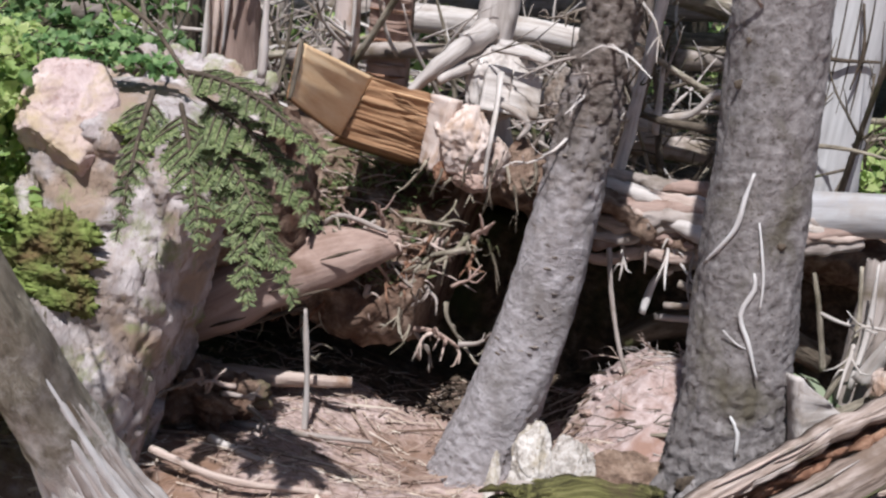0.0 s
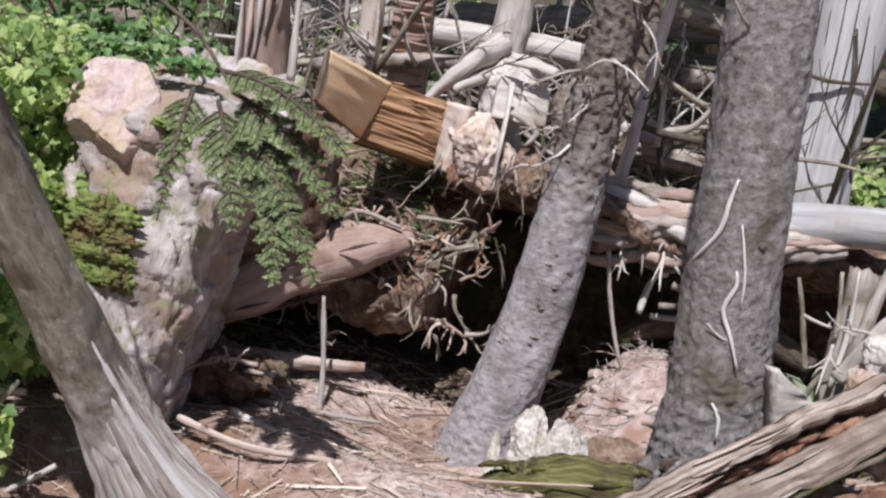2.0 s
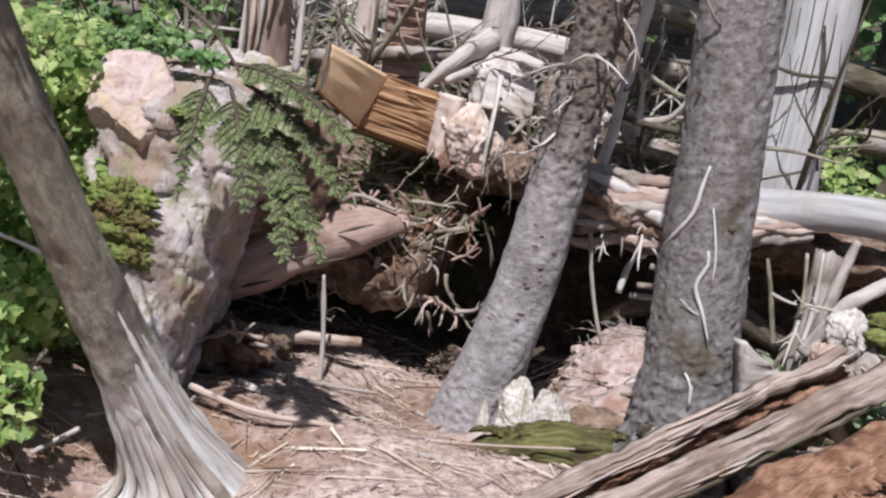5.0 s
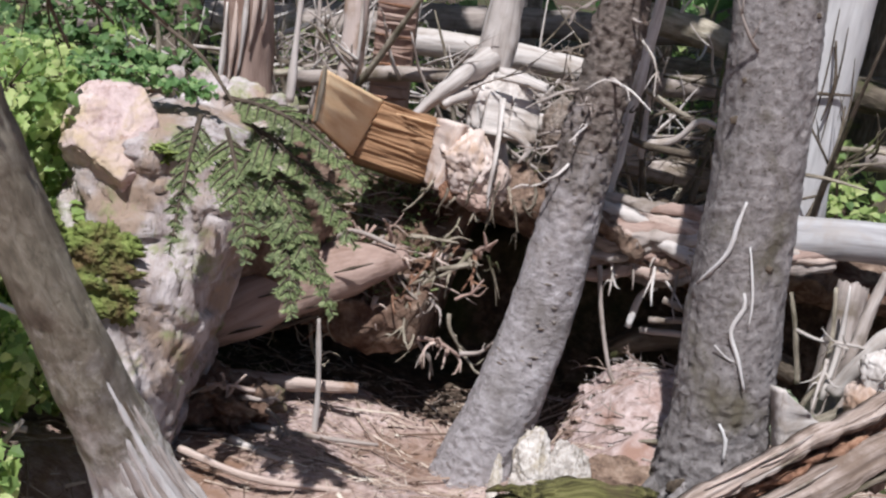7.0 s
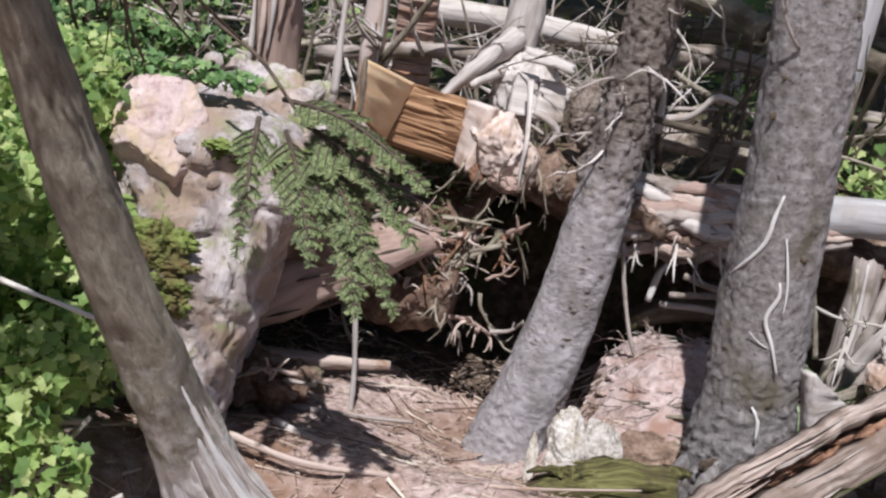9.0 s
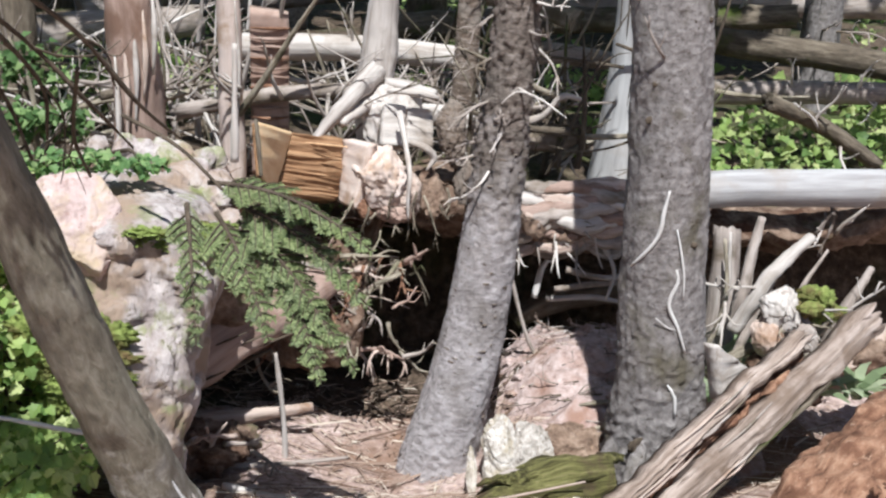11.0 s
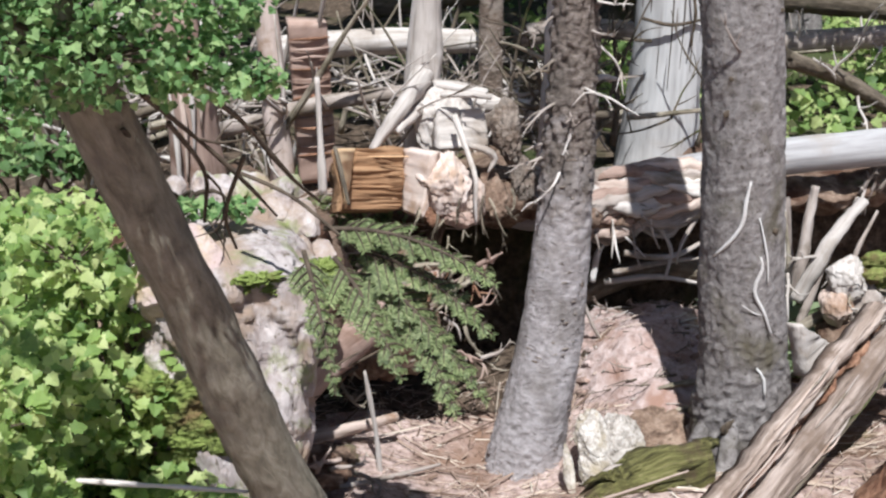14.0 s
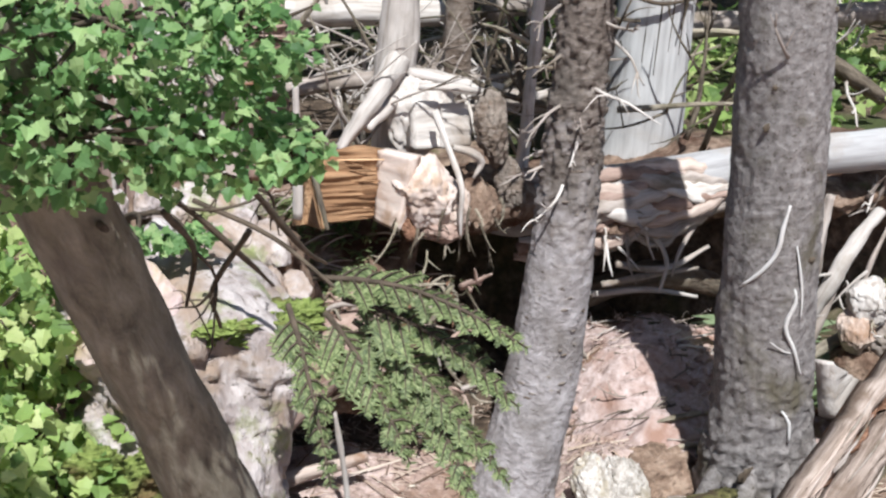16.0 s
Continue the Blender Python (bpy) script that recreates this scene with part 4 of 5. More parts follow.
for k in range(26):
    u = (k + 0.5) / 26
    x = -0.92 + 0.56 * u + rng.uniform(-0.03, 0.03)
    y = 4.28 + 0.16 * (k % 3) + rng.uniform(-0.03, 0.03)
    z = 1.22 + 0.075 * (k % 3) + rng.uniform(-0.02, 0.02) - 0.25 * max(0.0, x + 0.48)
    q = 0.035 + 0.04 * rng.random()
    whole("stone", crag((x, y, z), (q * 1.3, q, q * 1.1), 5, 26, 40 + k, 0.1, 0.05), M_ROCK, "pale broken stone lodged behind the boulder", "stone", "loose stones behind the boulder", at=(x, y, z))

# ---- things lying under and before the bank ----
def slope_height(x, y):
    """The bare slope that climbs from the mossy log to the hollow under the fallen log."""
    up = float(np.interp(y, (4.15, 4.35, 4.60, 4.85, 5.05, 5.30), (0.10, 0.23, 0.375, 0.455, 0.485, 0.43)))
    side = smooth(0.48, 0.98, x) * (1 - 0.5 * smooth(1.25, 1.7, x))
    z = 0.08 + (up - 0.08) * side
    q = Vector((x, y, 0))
    z += 0.012 * abs(noise.noise(q * 42)) + 0.030 * noise.noise(q * 5) + 0.022 * noise.noise(q * 11 + Vector((3, 0, 0))) + 0.010 * noise.noise(q * 27) + 0.006 * noise.noise(q * 60)
    return z + 0.018 * math.floor(4.0 * noise.noise(q * 4 + Vector((7, 2, 0)))) * smooth(0.95, 1.15, x)


mound = thing("sand_slope", (1.0, 4.7, 0.2), "pale pinkish sandy slope strewn with twigs between the trunks", "soil")
NX, NY = 90, 100
V = [(0.40 + 1.25 * i / NX, 4.15 + 1.15 * j / NY, slope_height(0.40 + 1.25 * i / NX, 4.15 + 1.15 * j / NY)) for j in range(NY + 1) for i in range(NX + 1)]
F = [(j * (NX + 1) + i, j * (NX + 1) + i + 1, (j + 1) * (NX + 1) + i + 1, (j + 1) * (NX + 1) + i) for j in range(NY) for i in range(NX)]
part("soil", (V, F, None), M_SAND, mound)
for k in range(110):
    x, y = rng.uniform(0.62, 1.45), rng.uniform(4.35, 5.25)
    if 0.80 < x < 1.12 and 4.45 < y < 4.95 and k % 2:
        y = rng.uniform(4.95, 5.25)
    d = (rng.choice((-1, 1)), rng.uniform(-0.4, 0.4), rng.uniform(-0.15, 0.2))
    part("twig", dead_twig((x, y, slope_height(x, y) + 0.008), d, rng.uniform(0.06, 0.26), rng.uniform(0.002, 0.0055), 5200 + k, 2), (M_DEAD_GREY, M_ROTTEN, M_BARK_DARK, M_DEAD)[k % 4], mound)
for k in range(70):
    x, y = rng.choice((rng.uniform(0.62, 0.85), rng.uniform(1.05, 1.4))), rng.uniform(4.3, 5.1)
    part("crumb", blob((x, y, slope_height(x, y)), (0.008 + 0.022 * rng.random(), 0.018, 0.006 + 0.010 * rng.random()), 3, 0.9, 2.6, k, 0.6), M_SAND if k % 3 else M_REDROT_PALE, mound, "crumbled clod on the slope")
for k in range(13):
    y, z = 4.26 + 0.028 * k, 0.30 + 0.022 * k
    x = 0.93 + 0.05 * (k % 3)
    strand = thing("surface_root", (x, y, z), "crooked brown root crossing the sandy slope", "root", "roots in the sandy slope")
    part("strand", tube([(x, y, slope_height(x, y) - 0.01), (x + 0.10, y - 0.02, slope_height(x + 0.10, y - 0.02) + 0.018), (x + 0.24, y + 0.01, slope_height(x + 0.24, y) + 0.012), (x + 0.36, y - 0.03, slope_height(x + 0.36, y) + 0.0)],
                        [0.004, 0.012 + 0.004 * (k % 3), 0.012, 0.005], 9, 0.02, 0.45, 18, k * 1.9), (M_BARK_BROWN, M_REDROT_PALE, M_DEAD_GREY)[k % 3], strand)
arch = thing("rotten_log", (1.2, 5.32, 0.55), "dark curved log inside the hollow under the fallen log", "log")
part("trunk", tube([(0.86, 5.38, 0.44), (0.99, 5.36, 0.53), (1.20, 5.34, 0.585), (1.40, 5.36, 0.56), (1.62, 5.42, 0.46)], [0.045, 0.055, 0.06, 0.058, 0.05], 20, 0.02, 0.25, 11, 2.4), M_BARK_DARK, arch)
whole("soil_mound", blob((0.84, 4.46, 0.20), (0.26, 0.15, 0.13), 6, 0.22, 3.2, 4.5, 0.25), M_EARTH, "dark reddish brown crumbly earth mound", "soil", at=(0.84, 4.5, 0.2))
for k, (c, sz) in enumerate((((0.58, 4.37, 0.35), (0.10, 0.07, 0.13)), ((0.69, 4.36, 0.30), (0.12, 0.08, 0.12)), ((0.57, 4.30, 0.24), (0.10, 0.06, 0.08)), ((0.47, 4.31, 0.25), (0.03, 0.035, 0.11)))):
    whole("stone", crag(c, (0.85 * sz[0], sz[1], sz[2]), 6, 22, 14 + 5 * k, 0.2, 0.09), M_PALE_STONE, "whitish crumbling stone beside the bent spruce", "stone", "stones at the spruce foot", at=c)
chunk = thing("wood_chunk", (1.43, 4.3, 0.5), "pale wedge of broken wood beside the grey trunk", "wood")
part("wedge", slab([(1.285, 4.12, 0.80), (1.35, 4.16, 0.745), (1.50, 4.25, 0.63), (1.33, 4.12, 0.585)], 0.06, 10, 12, 0.012, 9), M_DEAD, chunk)
rot = thing("rotten_stump", (-0.48, 4.32, 0.3), "low dark brown crumbling stump at the boulder foot", "stump")
part("wood", join([blob((-0.52, 4.34, 0.36), (0.15, 0.10, 0.10), 5, 0.5, 2.0, 1.0, 0.5), blob((-0.38, 4.40, 0.36), (0.09, 0.07, 0.06), 4, 0.5, 2.0, 4.0, 0.5)]), M_EARTH, rot)
for k in range(7):
    part("splinter", dead_twig((-0.58 + 0.045 * k, 4.27, 0.38 + 0.03 * (k % 3)), (rng.uniform(-1, 1), -0.4, rng.uniform(-0.2, 0.7)), 0.14, 0.010, 1300 + k, 2), M_ROTTEN if k % 2 else M_DEAD_GREY, rot)


def stick(name, pts, r, material, label, group=""):
    ob = thing(name, pts[0], label, "stick", group)
    part("stem", tube(pts, [r] + [r * 0.9] * (len(pts) - 2) + [r * 0.6], 10, 0.02, 0.38, 22, pts[0][0] * 7), material, ob)
    return ob


stick("stake", [(-0.18, 4.53, 0.20), (-0.185, 4.53, 0.36), (-0.20, 4.53, 0.50), (-0.215, 4.53, 0.64)], 0.011, M_DEAD, "thin pale upright stick before the dark hollow")
stick("dead_branch", [(-0.633, 4.55, 0.443), (-0.438, 4.58, 0.53), (-0.229, 4.60, 0.628)], 0.012, M_TWIG, "thin dark branch leaning across the bank")
stick("dead_branch", [(-0.26, 4.74, 0.826), (-0.17, 4.70, 0.923), (-0.006, 4.72, 0.888)], 0.012, M_DEAD_GREY, "bent grey branch on the bank")
stick("plank_piece", [(-0.56, 4.68, 0.31), (-0.33, 4.69, 0.325), (-0.07, 4.72, 0.34)], 0.032, M_ROTTEN, "weathered pinkish stick lying under the bank")
stick("dead_branch", [(-0.60, 4.45, 0.27), (-0.30, 4.40, 0.26), (0.05, 4.52, 0.22)], 0.012, M_DEAD_GREY, "grey branch lying on needle litter", "sticks on the forest floor")
stick("dead_branch", [(-0.398, 4.188, 0.295), (-0.182, 4.056, 0.30), (-0.071, 3.967, 0.305), (0.388, 3.787, 0.325)], 0.012, M_DEAD, "long pale branch lying on needle litter", "sticks on the forest floor")
stick("dead_branch", [(0.12, 4.0, 0.28), (0.40, 3.93, 0.33), (0.80, 3.96, 0.38)], 0.006, M_ROTTEN, "pale branch lying over the mossy log", "sticks on the forest floor")
stick("dead_branch", [(-0.50, 3.95, 0.34), (-0.25, 3.85, 0.335), (0.05, 3.88, 0.33)], 0.013, M_ROTTEN, "pinkish stick lying on needle litter", "sticks on the forest floor")
stick("dead_branch", [(-1.75, 3.52, 1.07), (-1.32, 3.50, 0.965), (-1.0, 3.50, 0.885), (-0.70, 3.50, 0.812)], 0.009, M_DEAD, "long thin pale branch poking through the leaves")
stick("dead_branch", [(-1.02, 3.48, 0.09), (-0.86, 3.52, 0.19), (-0.71, 3.55, 0.30)], 0.012, M_DEAD, "pale dead branch at the leaning trunk's foot", "sticks by the leaning trunk")
stick("dead_branch", [(-0.94, 3.40, 0.33), (-0.86, 3.43, 0.47), (-0.79, 3.45, 0.575)], 0.011, M_DEAD, "pale dead branch at the leaning trunk's foot", "sticks by the leaning trunk")
stick("dead_branch", [(-1.10, 3.60, 0.46), (-0.95, 3.60, 0.475), (-0.84, 3.60, 0.48)], 0.016, M_DEAD, "thick pale dead branch at the leaning trunk's foot", "sticks by the leaning trunk")
stick("hanging_root", [(0.737, 5.08, 0.86), (0.784, 5.06, 0.655), (0.831, 5.05, 0.503), (0.87, 5.04, 0.42), (0.924, 5.0, 0.40)], 0.010, M_DEAD_GREY, "thin pale root hanging over a dark hollow")
bone = stick("broken_root", [(0.90, 5.22, 0.60), (0.927, 5.22, 0.733), (0.955, 5.22, 0.77)], 0.014, M_WHITE, "bone-white broken root against the dark hollow")
part("knob", blob((0.965, 5.22, 0.80), (0.03, 0.025, 0.04), 3, 0.4, 1.8, 1.0), M_WHITE, bone)
for k, pts in enumerate(([(0.97, 5.15, 0.66), (1.15, 5.1, 0.70), (1.38, 5.15, 0.68)], [(0.95, 5.2, 0.60), (1.15, 5.12, 0.63), (1.36, 5.1, 0.58)], [(1.0, 5.1, 0.76), (1.2, 5.08, 0.73), (1.40, 5.12, 0.78)],
                         [(1.15, 5.12, 0.88), (1.20, 5.08, 0.76), (1.17, 5.06, 0.64)], [(1.33, 5.12, 0.88), (1.25, 5.08, 0.78), (1.22, 5.06, 0.70)])):
    stick("dead_branch", pts, 0.014 if k < 3 else 0.010, M_DEAD if k % 2 else M_DEAD_GREY, "grey dead branch crossing the hollow under a log", "branches under the fallen log")
stick("dead_branch", [(0.735, 5.44, 1.0), (0.775, 5.46, 1.38), (0.82, 5.49, 1.9), (0.84, 5.5, 2.4)], 0.026, M_DEAD, "straight pale dead pole standing behind the spruce")
stick("dead_branch", [(0.859, 5.7, 1.253), (0.998, 5.66, 1.311), (1.072, 5.64, 1.4), (1.166, 5.66, 1.384)], 0.017, M_DEAD, "forked white dead branch", "dead branches of the brush pile")
stick("dead_branch", [(0.872, 5.7, 1.20), (0.859, 5.7, 1.442), (0.848, 5.7, 1.623)], 0.014, M_DEAD, "forked white dead branch", "dead branches of the brush pile")
stick("dead_branch", [(-0.354, 4.27, 1.40), (-0.352, 4.26, 1.55), (-0.35, 4.25, 1.78)], 0.013, M_DEAD, "bright upright stick by the cut log")
snag = thing("broken_trunk_piece", (-0.73, 5.2, 0.9), "pinkish barkless broken trunk behind the boulder", "log")
part("trunk", tube([(-0.72, 5.22, 0.9), (-0.72, 5.2, 1.35), (-0.74, 5.18, 1.65), (-0.76, 5.16, 1.95)], [0.11, 0.10, 0.095, 0.085], 20, 0.025, 0.16, 9, 4.0, jag=0.06), M_REDROT_PALE, snag)
for k in range(5):
    x = -0.80 + 0.035 * k
    part("splinter", tube([(x, 5.09, 1.15 + 0.1 * k), (x + 0.01, 5.075, 1.4 + 0.08 * k), (x, 5.10, 1.62 + 0.06 * k)], [0.004, 0.012, 0.004], 7, 0.04, 0.3, 14, k), M_ROTTEN if k % 2 else M_DEAD, snag)
panel = thing("broken_trunk_piece", (-0.22, 5.6, 1.0), "short broken trunk with banded reddish wood", "log")
part("wood_panel", slab([(-0.30, 5.54, 1.76), (-0.14, 5.54, 1.74), (-0.13, 5.60, 1.05), (-0.29, 5.60, 1.05)], 0.09, 12, 30, 0.012, 7), M_REDROT_PALE, panel)
for k in range(13):
    z = 1.18 + 0.042 * k
    part("bark_band", tube([(-0.30, 5.555 - 0.09 * (z - 1.5), z), (-0.22, 5.548 - 0.09 * (z - 1.5), z + rng.uniform(-0.008, 0.008)), (-0.135, 5.555 - 0.09 * (z - 1.5), z)], [0.003, 0.008, 0.004], 6, 0.02, 0.5, 18, k), M_REDROT_PALE if k % 3 else M_REDROT, panel)
pale = thing("broken_trunk_piece", (-0.38, 5.55, 1.0), "pale barkless broken pole behind the cut log", "log")
part("trunk", tube([(-0.37, 5.58, 0.95), (-0.38, 5.54, 1.5), (-0.40, 5.50, 2.0)], [0.055, 0.05, 0.045], 16, 0.03, 0.2, 9, 2.0, jag=0.05), M_PALE_WOOD, pale)
part("splinter", tube([(-0.35, 5.50, 1.3), (-0.345, 5.485, 1.55), (-0.36, 5.48, 1.8)], [0.004, 0.010, 0.003], 6, 0.04, 0.3, 14, 3), M_DEAD, pale)

# ---- roots and twigs right of the grey trunk ----
for k, pts in enumerate(([(1.48, 4.75, 0.45), (1.55, 4.72, 0.75), (1.53, 4.74, 1.0)], [(1.60, 4.70, 0.5), (1.72, 4.72, 0.8), (1.86, 4.8, 0.95)], [(1.45, 4.6, 0.50), (1.62, 4.55, 0.62), (1.80, 4.6, 0.60)],
                         [(1.85, 4.8, 0.5), (1.90, 4.8, 0.75), (2.05, 4.9, 0.9)], [(1.55, 4.5, 0.44), (1.72, 4.5, 0.56), (1.92, 4.55, 0.72)], [(1.95, 4.7, 0.45), (2.05, 4.7, 0.7), (2.2, 4.8, 0.85)], [(1.5, 4.85, 0.6), (1.45, 4.85, 0.8), (1.42, 4.9, 0.92)])):
    o = stick("dead_branch", pts, 0.011 + 0.008 * (k % 3), M_DEAD_GREY if k % 2 else M_BARK_BROWN, "grey dead branch tangled beside the trunk", "branches beside the grey trunk")
    part("fork", dead_twig(pts[1], (rng.uniform(-1, 1), -0.3, rng.uniform(-0.5, 1)), 0.2, 0.008, 300 + k, 3), M_DEAD, o)
wad = thing("root_wad", (1.68, 4.5, 0.6), "pale gnarled root wad with yellowish moss beside the logs", "roots")
for k, (c, sz) in enumerate((((1.68, 4.52, 0.80), (0.085, 0.07, 0.09)), ((1.62, 4.50, 0.69), (0.08, 0.07, 0.08)), ((1.76, 4.52, 0.68), (0.10, 0.08, 0.12)), ((1.66, 4.52, 0.56), (0.12, 0.09, 0.10)))):
    part("lump", crag(c, sz, 5, 16, 60 + k, 0.1, 0.07), (M_DEAD, M_ROTTEN, M_DEAD_GREY, M_EARTH)[k], wad)
for k in range(9):
    p = (1.80 + rng.uniform(-0.06, 0.10), 4.47 + rng.uniform(-0.02, 0.04), 0.80 + rng.uniform(-0.06, 0.06))
    part("moss_cushion", blob(p, (0.03 + 0.03 * rng.random(), 0.03, 0.03), 3, 0.6, 2.6, k * 1.7), M_MOSS, wad, "yellowish green moss")
for k in range(10):
    p = Vector((1.60 + 0.02 * k, 4.47, 0.66 + 0.03 * (k % 5)))
    part("rootlet", dead_twig(p, (rng.uniform(-1, 1), -0.5, rng.uniform(-0.6, 0.9)), rng.uniform(0.08, 0.18), 0.007, 7200 + k, 2, 0.5), M_DEAD if k % 2 else M_BARK_BROWN, wad)
stick("dead_branch", [(1.60, 4.72, 0.62), (1.69, 4.70, 0.82), (1.80, 4.76, 0.90), (1.93, 4.82, 0.98)], 0.034, M_DEAD, "thick pale dead branch leaning beside the trunk", "branches beside the grey trunk")
stick("dead_branch", [(1.63, 4.80, 0.60), (1.66, 4.80, 0.80), (1.72, 4.84, 1.06)], 0.030, M_DEAD_GREY, "grey upright dead branch under the fallen log", "branches beside the grey trunk")
for k in range(6):
    p = (1.62 + 0.13 * k, 4.62 + 0.03 * (k % 2), 0.40 + 0.03 * k)
    whole("stump_fragment", blob(p, (0.09, 0.07, 0.09), 4, 0.55, 2.2, k * 4.0, 0.4), M_ROTTEN if k % 2 else M_EARTH, "crumbling brown root wood beside the logs", "wood", "root wood fragments", at=p)

# ---- brush pile and trees behind ----
bg = random.Random(21)
for k in range(95):
    x, y = bg.uniform(-1.5, 1.6), bg.uniform(5.25, 7.6)
    up = bg.random() < 0.45
    d = (bg.uniform(-0.5, 0.5), bg.uniform(-0.5, 0.3), 1.0) if up else (bg.choice((-1, 1)), bg.uniform(-0.5, 0.5), bg.uniform(-0.1, 0.6))
    r = bg.uniform(0.007, 0.022)
    z = (1.02 if y < 5.9 else ground_z(x, y)) + (0.0 if up else bg.uniform(0.05, 0.5))
    ob = thing("dead_branch", (x, y, z), "bleached dead branch tangled in the brush pile", "branch", "dead branches of the brush pile")
    # right of x 1.0 stems and twigs take darker bark in place of shade
    part("stem", dead_twig((x, y, z), d, bg.uniform(0.5, 1.2), r, 500 + k, 0, 0.2), (M_DEAD, M_DEAD_GREY, M_BARK_BROWN, M_BARK_DARK)[k % 4 if x < 1.0 else 2 + k % 2], ob)
    for j in range(3):
        q = Vector((x, y, z)) + Vector(d).normalized() * bg.uniform(0.15, 0.5)
        part("twig", dead_twig(q, (bg.uniform(-1, 1), bg.uniform(-1, 0.4), bg.uniform(-0.3, 1)), bg.uniform(0.15, 0.45), r * 0.45, 900 + 3 * k + j, 2), M_BARK_DARK if x > 1.0 else M_DEAD if (k + j) % 3 == 0 else M_DEAD_GREY, ob)
for k, (a, b, r, m) in enumerate((((-0.35, 6.5, 1.48), (0.85, 6.5, 1.44), 0.07, M_DEAD), ((0.95, 6.5, 1.46), (1.6, 6.6, 1.43), 0.06, M_DEAD_GREY), ((2.1, 6.9, 1.22), (4.4, 6.8, 1.22), 0.07, M_DEAD_GREY),
                                  ((0.35, 6.1, 1.22), (0.85, 6.0, 1.20), 0.05, M_DEAD), ((0.8, 6.3, 1.08), (1.6, 6.2, 1.02), 0.06, M_DEAD_GREY), ((-0.6, 5.6, 1.32), (0.15, 5.45, 1.45), 0.035, M_DEAD_GREY),
                                  ((2.0, 7.6, 1.5), (4.5, 7.0, 1.2), 0.09, M_BARK_DARK), ((2.3, 6.2, 1.30), (3.0, 6.3, 0.95), 0.05, M_BARK_DARK), ((0.9, 7.2, 1.75), (1.5, 7.0, 1.6), 0.08, M_BARK_BROWN), ((-2.6, 7.8, 1.2), (-0.6, 8.4, 1.4), 0.12, M_DEAD_GREY),
                                  ((-1.5, 9.5, 1.3), (1.5, 10, 1.6), 0.12, M_DEAD_GREY), ((0.5, 9.0, 1.3), (3.5, 8.6, 1.5), 0.1, M_BARK_DARK), ((2.0, 11, 1.3), (6, 10, 1.5), 0.14, M_DEAD_GREY))):
    mid = tuple((p + q) / 2 + 0.02 for p, q in zip(a, b))
    ob = thing("fallen_log", a, "weathered fallen log lying in the brush", "log", "fallen logs in the brush")
    part("trunk", tube([a, mid, b], [r, r * 0.95, r * 0.8], 14, 0.06, 0.2, 8, k * 1.9, jag=0.04), m, ob)
    for j in range(3):
        q = Vector(a).lerp(Vector(b), bg.uniform(0.1, 0.9))
        part("broken_branch", dead_twig(q, (bg.uniform(-0.4, 0.4), -0.5, bg.choice((-0.6, 1))), bg.uniform(0.2, 0.4), 0.010, 1500 + 3 * k + j, 2), M_DEAD, ob)
for k, (x, y, r, m) in enumerate(((0.72, 6.25, 0.055, M_BARK_SHAGGY), (-1.44, 6.6, 0.09, M_BARK_DARK), (-0.95, 9.2, 0.13, M_BARK_DARK), (2.75, 9.5, 0.15, M_BARK_DARK), (3.7, 8.6, 0.12, M_BARK), (1.3, 11.5, 0.16, M_BARK_DARK),
                                  (-2.9, 9.0, 0.14, M_BARK), (0.1, 12.5, 0.15, M_BARK), (4.8, 12, 0.2, M_BARK_DARK), (-2.2, 13, 0.18, M_BARK_DARK), (2.4, 7.5, 0.06, M_BARK_DARK), (2.2, 14, 0.2, M_BARK), (-4.2, 11, 0.2, M_BARK_DARK))):
    z = ground_z(x, y) - 0.1
    ob = thing("conifer_tree", (x, y, z), "slender dark conifer trunk with dead branch stubs", "tree", "trees behind the brush")
    part("trunk", tube([(x, y, z), (x + 0.03, y, z + 1.2), (x + 0.02, y - 0.05, z + 4), (x, y, z + 9)], [r * 1.25, r, r * 0.9, r * 0.5], 16, 0.12, 0.18, 8, k * 2.7), m, ob)
    for j in range(7):
        a = bg.uniform(-3.4, 0.3)
        part("dead_branch", dead_twig((x + r * 0.8 * math.cos(a), y + r * 0.8 * math.sin(a), z + bg.uniform(0.2, 2.6)), (math.cos(a), math.sin(a), bg.uniform(-0.4, 0.3)), bg.uniform(0.3, 0.8), 0.010, 1700 + 9 * k + j, 4), M_DEAD_GREY, ob)


# ---- foliage ----
LEAF = [(0, 0), (0.14, 0.10), (0.40, 0.10), (0.36, 0.28), (0.54, 0.50), (0.34, 0.60), (0.22, 0.82), (0.0, 1.0), (-0.22, 0.82), (-0.34, 0.60), (-0.54, 0.50), (-0.36, 0.28), (-0.40, 0.10), (-0.14, 0.10)]


def leaves(spots, size, seed, tilt=0.6, spread=0.35):
    """Lobed leaves that hang about the given spots."""
    g = random.Random(seed)
    V, F = [], []
    for c in spots:
        c = Vector(c)
        s = size * g.uniform(0.6, 1.25)
        out = Vector((g.uniform(-1, 1), g.uniform(-1, 0.6), g.uniform(-0.9, 0.25))).normalized()
        nrm = (Vector((g.uniform(-1, 1), g.uniform(-1, 0.3), 0.9)) * tilt + Vector((0, -0.25, 0.6))).normalized()
        side = out.cross(nrm).normalized()
        nrm = side.cross(out)
        o = len(V)
        for x, y in LEAF:
            V.append(c + side * x * s + out * y * s + nrm * (abs(x) * 0.35 - 0.25 * y * y) * s)
        V.append(c + out * 0.5 * s - nrm * 0.05 * s)
        n = len(LEAF)
        for i in range(n):
            F.append((o + i, o + (i + 1) % n, o + n))
    return V, F, None


